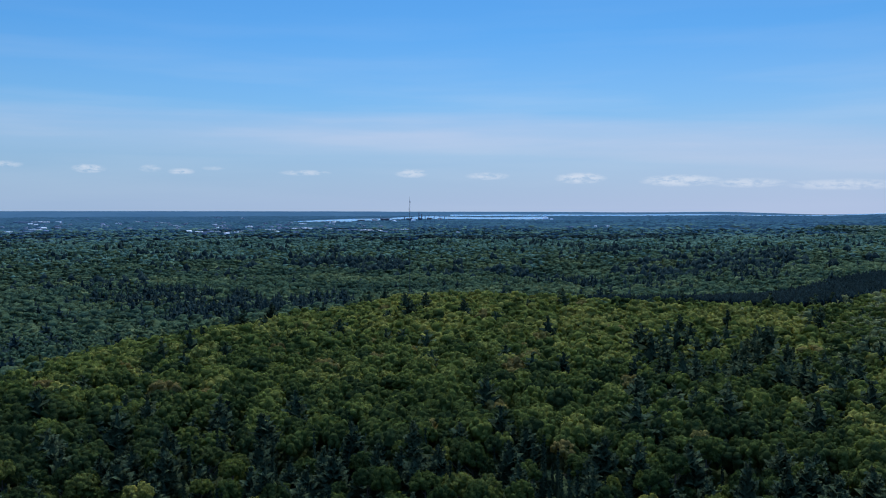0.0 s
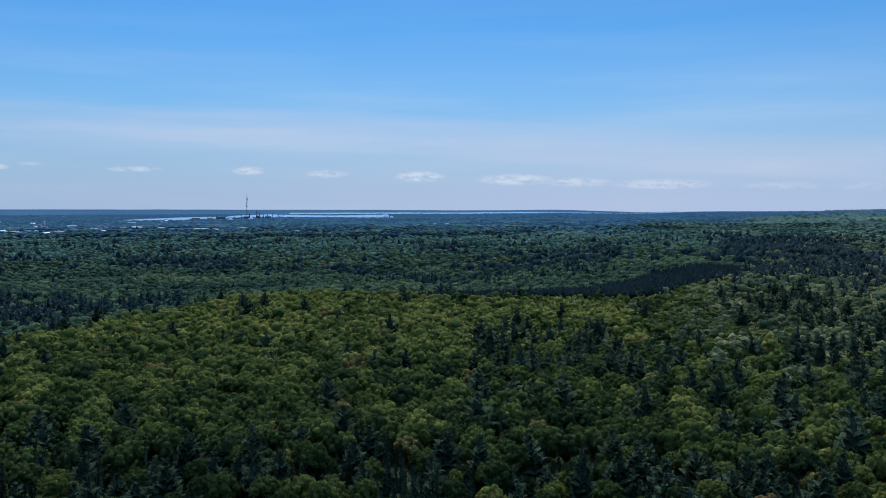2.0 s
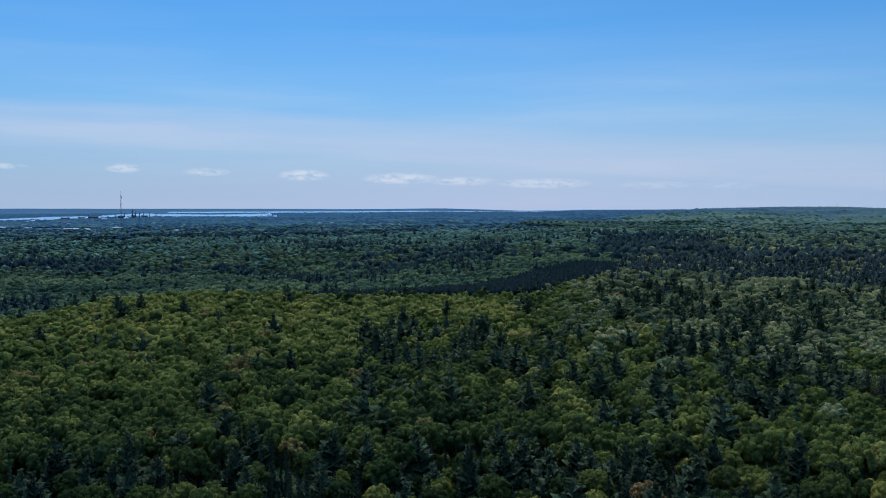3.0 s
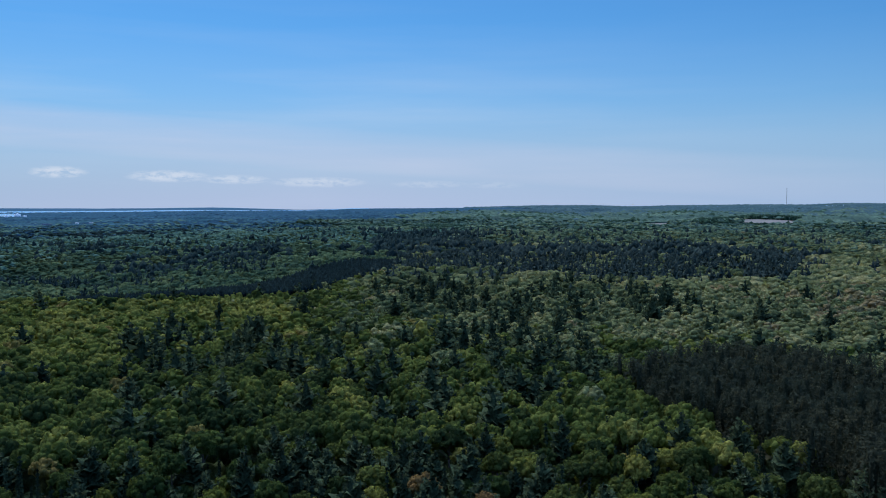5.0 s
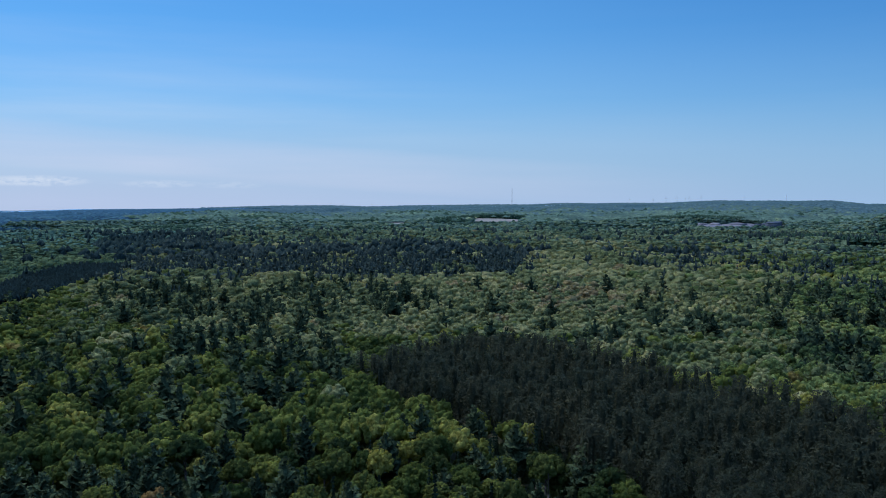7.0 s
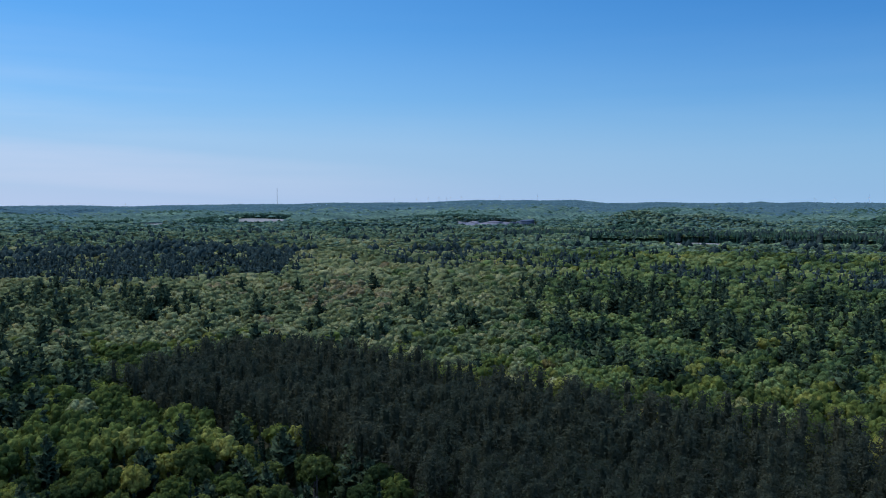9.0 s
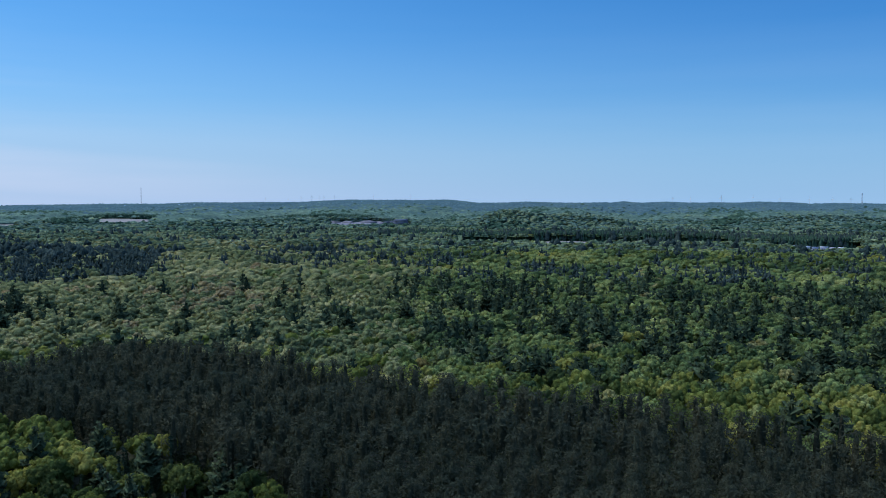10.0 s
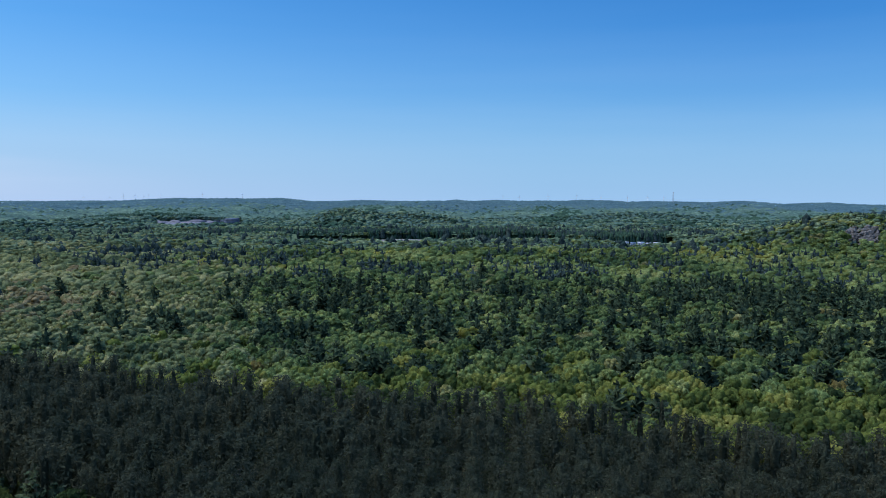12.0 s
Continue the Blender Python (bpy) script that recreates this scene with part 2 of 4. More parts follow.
M_BROAD_CREST_HAZE = foliage("crest_leaves_haze", BROAD_CREST_HAZE, False, 0.2, grain=0.2, depth=0.15, island=0.08)
M_BROAD_VALE_HAZE, M_PINE_VALE_HAZE = foliage("vale_leaves_haze", BROAD_VALE_HAZE, False, 0.32, grain=0.6, depth=0.25, island=0.12), foliage("vale_needles_haze", PINE_VALE_HAZE, False, 0.12, grain=0.6, depth=0.25, island=0.14)
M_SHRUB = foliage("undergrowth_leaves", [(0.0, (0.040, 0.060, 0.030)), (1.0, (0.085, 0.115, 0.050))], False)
# Far woods: leaf materials with the haze painted into their base colour.
M_BROAD_RIDGE_HAZE, M_PINE_RIDGE_HAZE = foliage("ridge_leaves_haze", BROAD_RIDGE_HAZE, False, 0.2, grain=0.2, depth=0.2, island=0.1), foliage("ridge_needles_haze", PINE_RIDGE_HAZE, False, 0.1, grain=0.2, depth=0.2, island=0.1)
M_BROAD_PLAIN_HAZE, M_PINE_PLAIN_HAZE = foliage("plain_leaves_haze", BROAD_PLAIN_HAZE, False, 0.2, grain=0.2, depth=0.2, island=0.12), foliage("plain_needles_haze", PINE_PLAIN_HAZE, False, 0.1, grain=0.2, depth=0.2, island=0.12)


def plain(name, a, b, scale, rough=0.85, metal=0.0, spec=0.1, bump=0.0):
    m, t, out = material(name)
    n = noise_tex(t, scale, 5)
    fine = noise_tex(t, scale * 9, 3)
    fac = math_node(t, "ADD", math_node(t, "MULTIPLY", n, 0.7), math_node(t, "MULTIPLY", fine, 0.3))
    p = principled(t, out, ramp(t, fac, [(0.32, a), (0.68, b)]), rough, metal, spec)
    if bump:
        bn = t.nodes.new("ShaderNodeBump")
        bn.inputs["Strength"].default_value, bn.inputs["Distance"].default_value = bump, 0.5 / scale
        link(t, fine, bn.inputs["Height"])
        link(t, bn.outputs[0], p.inputs["Normal"])
    return m


M_BARK = plain("bark", (0.055, 0.045, 0.038), (0.12, 0.105, 0.09), 1.5)
M_PINE_BARK = plain("pine_bark", (0.045, 0.038, 0.033), (0.085, 0.07, 0.06), 1.2)
M_FLOOR = plain("forest_floor", (0.030, 0.036, 0.024), (0.07, 0.072, 0.045), 0.05, spec=0.0)
M_FIELD = plain("dry_field", (0.095, 0.095, 0.078), (0.155, 0.138, 0.120), 0.01)
M_MEADOW = plain("green_meadow", (0.09, 0.12, 0.07), (0.15, 0.17, 0.10), 0.01)
M_ROOF_BLUE = plain("blue_grey_roof", (0.07, 0.10, 0.15), (0.14, 0.18, 0.24), 0.05)
M_GRAVEL = plain("gravel", (0.055, 0.058, 0.066), (0.13, 0.12, 0.128), 0.02)
M_ROCK = plain("bare_rock", (0.045, 0.043, 0.038), (0.125, 0.115, 0.102), 0.06, bump=0.6)
M_STEEL = plain("galvanised_steel", (0.22, 0.23, 0.25), (0.34, 0.35, 0.37), 0.4, 0.5, 0.6)
M_DARK_STEEL = plain("dark_blue_steel", (0.03, 0.042, 0.06), (0.07, 0.085, 0.10), 0.05)
M_WHITE = plain("white_sheet", (0.62, 0.64, 0.66), (0.80, 0.80, 0.80), 0.05, 0.6)
M_PALE_PAINT = plain("pale_paint", (0.44, 0.46, 0.49), (0.54, 0.56, 0.58), 0.05)
M_GREY_WALL = plain("grey_wall", (0.20, 0.21, 0.23), (0.34, 0.34, 0.35), 0.05)
M_RED_WALL = plain("brick_wall", (0.18, 0.10, 0.08), (0.28, 0.17, 0.13), 0.05)
# Cover of the far ground, its base colours blued to imitate haze.
M_FAR_HAZE = plain("far_woods", (0.026, 0.052, 0.056), (0.044, 0.078, 0.070), 0.006, 0.9, spec=0.0)
M_FAR_PLAIN_HAZE = plain("far_plain_haze", (0.014, 0.040, 0.064), (0.022, 0.054, 0.082), 0.004, 0.9, spec=0.0)
M_FAR_SHORE_HAZE = plain("far_shore_haze", (0.032, 0.074, 0.105), (0.044, 0.090, 0.124), 0.003, 0.9, spec=0.0)
m_water, t_water, o_water = material("open_water")
p_water = principled(t_water, o_water, (0.07, 0.17, 0.24), 0.22, 0.0, 0.28)
M_WATER = m_water


# ---- the lie of the land ----
def smooth(v, a, b):
    k = np.clip((v - a) / (b - a), 0, 1)
    return k * k * (3 - 2 * k)


def swell(x, y, size, seed):
    """Gentle rolling noise between -1 and 1 from a few crossing waves."""
    r = np.random.RandomState(seed)
    total = np.zeros_like(x)
    for _ in range(6):
        a, f, p = r.uniform(0, 2 * np.pi), r.uniform(0.6, 1.8) * 2 * np.pi / size, r.uniform(0, 6.28)
        total = total + np.sin((x * np.cos(a) + y * np.sin(a)) * f + p)
    return total / 3.4


CREST_AZ = [14, 24.2, 27.2, 32, 37.2, 40, 45.4, 49, 53, 56.5, 58.8, 61, 62.4, 63.6, 65, 68.8, 72.8, 75.6, 77.4, 81.2, 83.1, 86.3, 87, 88, 89.7, 92, 94.4, 95.5, 97.4, 98.5, 103, 105.5, 108, 110.5, 111.6, 113.8, 125]
CREST_EL = [-0.50, -0.54, -0.45, -0.42, -0.37, -0.33, -0.37, -0.31, -0.29, -0.26, -0.15, -0.18, -0.15, -0.10, -0.11, 0.03, -0.02, 0.0, -0.15, -0.11,
            -0.17, -0.13, -0.05, -0.15, -0.09, -0.16, -0.14, -0.05, -0.12, -0.21, -0.22, -0.15, -0.36, -0.26, -0.33, -0.35, -0.42]
# nearer hills: heading, distance, height, half widths across (degrees) and along (metres)
HILLS = [(79.4, 2150, 33, 2.4, 200), (84.0, 2300, 22, 3.0, 220), (66.5, 3200, 20, 3.0, 300), (111.8, 1160, 44, 6.6, 210), (72.5, 3600, 12, 2.5, 260),
         (46.8, 2730, 12, 2.2, 190), (92.0, 2900, 14, 3.0, 300), (101.0, 3300, 14, 3.0, 260), (2.0, 470, 5, 7.0, 120), (34.0, 3500, 14, 6.0, 400), (18.5, 4880, 9, 3.5, 120)]


def heading(x, y):
    return np.degrees(np.arctan2(x, y)), np.hypot(x, y)


def land(x, y):
    """Height of the ground."""
    x, y = np.asarray(x, float), np.asarray(y, float)
    az, r = heading(x, y)
    left = np.interp(r, [0, 1000, 1500, 2400, 3500, 4000, 4500, 4700, 4950], [-22, -22, -16, -2, 5, 8, 15, 23, 32.5])
    edge = np.interp(az, [-30, -14, -7, -3, 3, 10], [300, 420, 490, 560, 570, 540])
    left = left + np.interp(az, [-30, 0, 12], [12, 1.5, 0]) * smooth(r, 4300, 4950)
    left = np.where(r < 1000, -22 * smooth(r, edge, edge + 190), left)
    crest = 64 + 4600 * np.tan(np.radians(np.interp(az, CREST_AZ, CREST_EL)))
    rise = np.interp(r, [0, 1500, 2000, 2800, 3600, 4600, 4950], [0, 0, 0.03, 0.2, 0.5, 1, 0.96])
    right = crest * rise + swell(x, y, 800, 5) * 15 * smooth(r, 1800, 3000) * (1 - 0.8 * smooth(r, 3900, 4500))
    k = smooth(az, 4, 30)
    z = left * (1 - k) + right * k
    z = z + swell(x, y, 420, 3) * (0.8 + 1.6 * smooth(r, 300, 900)) * (1 - 0.7 * smooth(r, 2000, 3500))
    z = z + swell(x, y, 190, 61) * 3.4 * smooth(r, 560, 800) * (1 - smooth(r, 2000, 2400)) * (1 - smooth(az, 5, 30) * 0.5)
    z = z + swell(x, y, 330, 67) * 1.6 * smooth(r, 4100, 4500) * smooth(az, 30, 45)
    for a, d, h, wa, wr in HILLS:
        z = z + h * np.exp(-((az - a) / wa) ** 2 - ((r - d) / wr) ** 2)
    return z


def xy(az, r):
    return r * np.sin(np.radians(az)), r * np.cos(np.radians(az))


def on_land(az, r, up=0.0):
    x, y = xy(az, r)
    return float(x), float(y), float(land(x, y)) + up


def inside(az, r, outline):
    """Whether points lie in an outline of (heading, distance) corners."""
    hit = np.zeros(np.shape(az), bool)
    n = len(outline)
    for i in range(n):
        (a0, r0), (a1, r1) = outline[i], outline[(i + 1) % n]
        if a0 == a1:
            continue
        cross = (a0 > az) != (a1 > az)
        hit ^= cross & (r < (r1 - r0) * (az - a0) / (a1 - a0) + r0)
    return hit


# ---- cover of the land, as outlines of heading and distance ----
PLANTATION_A = [(44.8, 310), (45.8, 288), (47.4, 276), (49.4, 260), (52.6, 250), (54.4, 239), (56.7, 229), (58.7, 218), (60, 200), (64, 190), (66.2, 184), (69, 150), (122, 150), (122, 214), (112, 220),
                (107, 221), (99.2, 223), (93, 233), (86.6, 240), (77.7, 253), (69.7, 278), (64.6, 304), (60.2, 334), (56, 356), (51.5, 358), (49.3, 347), (47, 324)]
PLANTATION_B = [(10.1, 578), (13.8, 576), (17.5, 572), (19.5, 566), (22.8, 576), (24.6, 606), (27.2, 668), (29.8, 755), (30.0, 846), (27.7, 852), (25.7, 815), (23.6, 728), (20.9, 685), (18.4, 645), (15.2, 600), (10.1, 597)]
# outline, share of conifers
STANDS = [
    ([(30.7, 1288), (38, 1190), (44, 1180), (50, 1270), (56.8, 1081), (57.2, 801), (49.5, 672), (42, 690), (30.6, 790)], 0.8),
    ([(28.5, 1640), (36.3, 1560), (35, 1050), (28.5, 950)], 0.8),
    ([(11.9, 1103), (22.4, 1423), (23, 901), (11.9, 820)], 0.5),
    ([(-10.8, 1340), (-2.4, 1290), (-2.4, 1120), (-10.8, 1140)], 0.75),
    ([(-18, 800), (-6.5, 790), (-6.5, 690), (-18, 660)], 0.8),
    ([(72, 765), (96, 775), (98, 400), (86, 300), (73, 340)], 0.36),
    ([(62, 1110), (70, 1136), (71, 800), (63, 806)], 0.42),
    ([(96, 600), (108, 680), (114, 662), (114, 470), (101, 446)], 0.72),
    ([(70.5, 1660), (75.5, 1650), (75.5, 1570), (70.5, 1590)], 1.0),
    ([(75.8, 1580), (93.5, 1620), (93.5, 1525), (88.3, 1522), (84, 1518), (75.8, 1500)], 1.0),
    ([(93.5, 1520), (100.8, 1540), (100.8, 1442), (93.5, 1420)], 0.95),
    ([(30, 700), (46, 690), (52, 480), (36, 420), (30, 520)], 0.34),
    ([(-30, 262), (-12, 250), (8, 228), (40, 225), (44, 130), (-30, 130)], 0.56),
    ([(12, 420), (44, 420), (44, 240), (12, 240)], 0.34),
    ([(96, 470), (116, 480), (116, 270), (96, 280)], 0.4),
    ([(88, 1300), (110, 1000), (110, 680), (88, 780)], 0.2),
]
YELLOWISH = [(-28, 360), (-7.8, 500), (-3, 620), (4, 620), (12, 560), (24, 530), (24, 400), (6, 330), (-24, 270)]
PALE = [(50, 800), (59.4, 1280), (66, 900), (66, 560), (62.5, 470), (53, 440), (44, 400), (48, 520)]
CLEARINGS = [
    [(80.6, 1505), (84.6, 1515), (84.6, 1260), (82.0, 1260), (80.6, 1345)],
    [(95.4, 1420), (97.9, 1440), (101.2, 1440), (101.2, 1170), (98.4, 1140), (95.4, 1290)],
    [(84.6, 1515), (88.4, 1520), (88.4, 1350), (84.6, 1365)],
    [(75.8, 1495), (80.6, 1500), (80.6, 1345), (75.8, 1350)],
    [(88.4, 1520), (93.5, 1520), (93.5, 1415), (95.2, 1400), (95.2, 1345), (88.4, 1350)],
    [(44.9, 2720), (48.4, 2740), (48.4, 2330), (44.9, 2350)],
    [(53.0, 2740), (56.0, 2740), (56.0, 2500), (53.0, 2480)],
    [(59.9, 2620), (62.4, 2620), (62.4, 2330), (59.9, 2310)],
    [(67.4, 2500), (69.0, 2440), (70.0, 2560), (72.8, 2460), (72.8, 2060), (71.0, 2060), (69.4, 2110), (67.4, 2090)],
]
ROCK_FACE = [(111.0, 1032), (113.0, 1032), (113.0, 965), (111.0, 965)]
WATER = [
    [(-10.4, 3480), (-9, 3400), (-6.2, 3420), (-5.8, 3600), (-3.6, 3660), (-3.4, 4080), (-6.5, 3960), (-8.5, 3760)],
    [(-3.5, 3760), (-2.6, 3900), (0.5, 3880), (2.2, 3840), (7.2, 3760), (7.0, 4340), (3.0, 4220), (-0.8, 4420), (-3.5, 4180)],
    [(0.5, 4440), (12, 4440), (28.5, 4480), (28.5, 4720), (12, 4620), (0.5, 4600)],
]


def conifer_share(az, r, x, y):
    share = 0.03 + 0.24 * smooth(swell(x, y, 120, 11), 0.2, 0.9) + 0.35 * smooth(swell(x, y, 520, 17), 0.55, 1.0) * (1 - smooth(r, 850, 1000) * smooth(az, 25, 32))
    vale = smooth(r, 600, 680) * (1 - smooth(az, 18, 28))
    share = share * (1 - 0.5 * vale) + 0.5 * vale * smooth(swell(x, y, 330, 19) + 0.5 * swell(x, y, 110, 41), 0.5, 0.9)
    share = np.where(inside(az, r, YELLOWISH), 0.04, share)
    share = np.where(inside(az, r, PALE), 0.02, share)
    az2, r2 = az + 0.9 * swell(x, y, 130, 91) + 0.5 * swell(x, y, 45, 97), r * (1 + 0.05 * swell(x, y, 170, 93))
    for outline, s in STANDS:
        hit = inside(az, r, outline) if s > 0.9 else inside(az2, r2, outline)
        share = np.where(hit, s * (1 if s > 0.9 else np.clip(1.0 + 0.45 * swell(x, y, 85, 53), 0.5, 1.25) if s > 0.55 else np.clip(1.0 + 1.1 * swell(x, y, 85, 53), 0.08, 1.6)), share)
    return share


def broad_tint(az, r, x, y, rng):
    # The last term puts foreground shade into the tint of the nearest crowns.
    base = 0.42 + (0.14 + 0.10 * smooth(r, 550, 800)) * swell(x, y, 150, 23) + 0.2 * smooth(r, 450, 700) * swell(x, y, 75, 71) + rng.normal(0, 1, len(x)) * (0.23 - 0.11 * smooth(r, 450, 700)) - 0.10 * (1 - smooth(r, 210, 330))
    base = base + 0.22 * smooth(r, 600, 750) * swell(x, y, 300, 83)
    base = np.where(inside(az, r, YELLOWISH), base + 0.22, base)
    base = np.where(inside(az, r, PALE), base + 0.08, base)
    base = np.where((az > 102) & (r > 850) & (r < 1500), base + 0.1, base)
    # Left and foreground crowns tinted down for backlit shade, near right ones lifted.
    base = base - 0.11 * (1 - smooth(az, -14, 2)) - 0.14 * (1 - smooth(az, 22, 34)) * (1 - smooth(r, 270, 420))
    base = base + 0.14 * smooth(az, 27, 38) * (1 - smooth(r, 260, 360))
    base = np.clip(base, 0.02, 0.85)
    # trees still in reddish-brown young leaf
    russet = rng.rand(len(x)) < np.where(inside(az, r, YELLOWISH), 0.025, 0.010) + 0.4 * np.exp(-((az - 59) / 4) ** 2 - ((r - 560) / 80) ** 2)
    return np.where(russet, 0.93 + 0.04 * rng.rand(len(x)), base)


def jittered(spacing, r0, r1, az0, az1, rng, jitter=0.42):
    """Points about evenly spread over a sector of a ring."""
    n = int(r1 / spacing) + 1
    i = np.arange(-n, n + 1) * spacing
    gx, gy = np.meshgrid(i, i)
    gx = gx.ravel() + rng.uniform(-jitter, jitter, gx.size) * spacing
    gy = gy.ravel() + rng.uniform(-jitter, jitter, gy.size) * spacing
    az, r = heading(gx, gy)
    keep = (r >= r0) & (r < r1) & (az >= az0) & (az < az1)
    return gx[keep], gy[keep], az[keep], r[keep]


# ---- meshes from arrays ----
def mesh_from(name, verts, tris, mat, tint=None, mat_index=None, soft=True):
    me = bpy.data.meshes.new(name)
    verts, tris = np.asarray(verts, np.float32), np.asarray(tris, np.int32)
    me.vertices.add(len(verts))
    me.vertices.foreach_set("co", verts.ravel())
    me.loops.add(tris.size)
    me.loops.foreach_set("vertex_index", tris.ravel())
    me.polygons.add(len(tris))
    k = tris.shape[1]
    me.polygons.foreach_set("loop_start", np.arange(0, tris.size, k, dtype=np.int32))
    me.polygons.foreach_set("loop_total", np.full(len(tris), k, np.int32))
    if tint is not None:
        a = me.attributes.new("tint", "FLOAT", "POINT")
        a.data.foreach_set("value", np.asarray(tint, np.float32))
    for m in mat if isinstance(mat, list) else [mat]:
        me.materials.append(m)
    if mat_index is not None:
        me.polygons.foreach_set("material_index", np.asarray(mat_index, np.int32))
    if soft:
        me.polygons.foreach_set("use_smooth", np.ones(len(tris), bool))
    me.update(calc_edges=True)
    return me


def join(*pieces):
    vs, fs, n = [], [], 0
    for v, f in pieces:
        vs.append(v)
        fs.append(f + n)
        n += len(v)
    return np.concatenate(vs), np.concatenate(fs)


def sprays(centres, normals, size, rng, lean=0.55, stretch=1.0):
    """Small irregular four-cornered leaf sprays at the centres, facing roughly along the normals."""
    n = len(centres)
    nn = normals + rng.normal(0, lean, (n, 3))
    nn /= np.linalg.norm(nn, axis=1)[:, None] + 1e-9
    side = np.cross(nn, rng.normal(0, 1, (n, 3)))
    side /= np.linalg.norm(side, axis=1)[:, None] + 1e-9
    up = np.cross(nn, side)
    s = size * rng.uniform(0.7, 1.35, n)
    corner = []
    for a in (0.0, 1.57, 3.14, 4.71):
        ang = a + rng.uniform(-0.45, 0.45, n)
        rad = s * rng.uniform(0.5, 0.85, n)
        bend = rng.uniform(-0.2, 0.2, n) * s
        corner.append(centres + side * (np.cos(ang) * rad * stretch)[:, None] + up * (np.sin(ang) * rad)[:, None] + nn * bend[:, None])
    v = np.stack(corner, 1).reshape(-1, 3)
    k = np.arange(n)[:, None] * 4
    return v, np.concatenate([k + [0, 1, 2], k + [0, 2, 3]])


def blades(centres, normals, size, rng, lean=0.5, stretch=2.0):
    """Small pointed single leaves or needle tufts at the centres, facing roughly along the normals."""
    n = len(centres)
    nn = normals + rng.normal(0, lean, (n, 3))
    nn /= np.linalg.norm(nn, axis=1)[:, None] + 1e-9
    side = np.cross(nn, rng.normal(0, 1, (n, 3)))
    side /= np.linalg.norm(side, axis=1)[:, None] + 1e-9
    up = np.cross(nn, side)
    s = (size * rng.uniform(0.6, 1.4, n))[:, None]
    v = np.stack([centres - side * s * stretch * 0.5, centres + side * s * stretch * 0.5, centres + up * s], 1).reshape(-1, 3)
    return v, np.arange(3 * n).reshape(-1, 3)


def dome(segments, rings, rng, rough=0.18, low=-0.35):
    """A closed lumpy dome of radius one."""
    v, f = [[0, 0, 1.0]], []
    for i in range(1, rings + 1):
        a = (np.pi / 2 - np.arcsin(low)) * i / rings
        for j in range(segments):
            b = 2 * np.pi * (j + 0.5 * (i % 2)) / segments
            v.append([np.sin(a) * np.cos(b), np.sin(a) * np.sin(b), np.cos(a)])
    v = np.array(v)
    v *= 1 + rng.uniform(-rough, rough, (len(v), 1))
    for j in range(segments):
        f.append([0, 1 + j, 1 + (j + 1) % segments])
    for i in range(rings - 1):
        a, b = 1 + i * segments, 1 + (i + 1) * segments
        for j in range(segments):
            k = (j + 1) % segments
            f += [[a + j, b + j, a + k], [a + k, b + j, b + k]]
    return v, np.array(f)


def lobe(rng, shape, direction, radius, centre):
    """A rounded lump of foliage that swells along a direction."""
    v, f = dome(*shape, rng, 0.22, -0.25)
    d = Vector(direction).normalized()
    m = np.array(d.to_track_quat("Z", "Y").to_matrix())
    return v @ m.T * radius + centre, f


def crown_broad(rng, lobes, shape, count, leaf):
    """A round crown of many lumps of foliage with loose sprays about them, radius one, about its middle."""
    pieces, cs, ds, rs = [], [], [], []
    squash = rng.uniform(0.65, 0.95)
    for i in range(lobes):
        z = 0.98 - 1.38 * (i + 0.5) / lobes
        a = i * 2.4 + rng.uniform(-0.6, 0.6)
        h = math.sqrt(max(0, 1 - z * z))
        k = rng.uniform(0.64, 0.80)
        r = rng.uniform(0.75, 1.25) * 1.4 / math.sqrt(lobes)
        c = np.array([math.cos(a) * h * k, math.sin(a) * h * k, z * k * squash])
        d = np.array([math.cos(a) * h, math.sin(a) * h, z + 0.5])
        d /= np.linalg.norm(d)
        pieces.append(lobe(rng, shape, d, r, c))
        cs.append(c), ds.append(d), rs.append(r)
    cs, ds, rs = np.array(cs), np.array(ds), np.array(rs)
    if count:
        pick = rng.randint(0, lobes, count)
        d = ds[pick] + rng.normal(0, 0.55, (count, 3))
        d /= np.linalg.norm(d, axis=1)[:, None]
        pieces.append(blades(cs[pick] + d * (rs[pick] * rng.uniform(0.92, 1.22, count))[:, None], d + np.array([0, 0, 0.3]), leaf, rng, 0.4, 1.5))
    if lobes > 5:
        cv, cf = dome(5, 2, rng, 0.1, -0.7)
        pieces.append((cv * [0.62, 0.62, 0.55 * squash], cf))
    return join(*pieces)


def ragged_cone(rng, segments, rings, low=0.22, rough=0.3):
    """A lumpy irregular cone, height and radius one."""
    lean = rng.uniform(-0.12, 0.12, 2)
    v, f = [[lean[0], lean[1], 1.0]], []
    for i in range(1, rings + 1):
        k = 1 - i / rings
        z0 = low + (0.95 - low) * k
        r0 = (1 - k) ** 0.62 * (1.0 if i < rings else 0.8)
        for j in range(segments):
            b = 2 * np.pi * (j + 0.5 * (i % 2) + rng.uniform(-0.25, 0.25)) / segments
            q = r0 * rng.uniform(1 - rough * 1.5, 1 + rough * 0.8)
            v.append([math.cos(b) * q + lean[0] * k, math.sin(b) * q + lean[1] * k, z0 + rng.uniform(-0.07, 0.07)])
    for j in range(segments):
        f.append([0, 1 + j, 1 + (j + 1) % segments])
    for i in range(rings - 1):
        a, b = 1 + i * segments, 1 + (i + 1) * segments
        for j in range(segments):
            k = (j + 1) % segments
            f += [[a + j, b + j, a + k], [a + k, b + j, b + k]]
    return np.array(v), np.array(f)


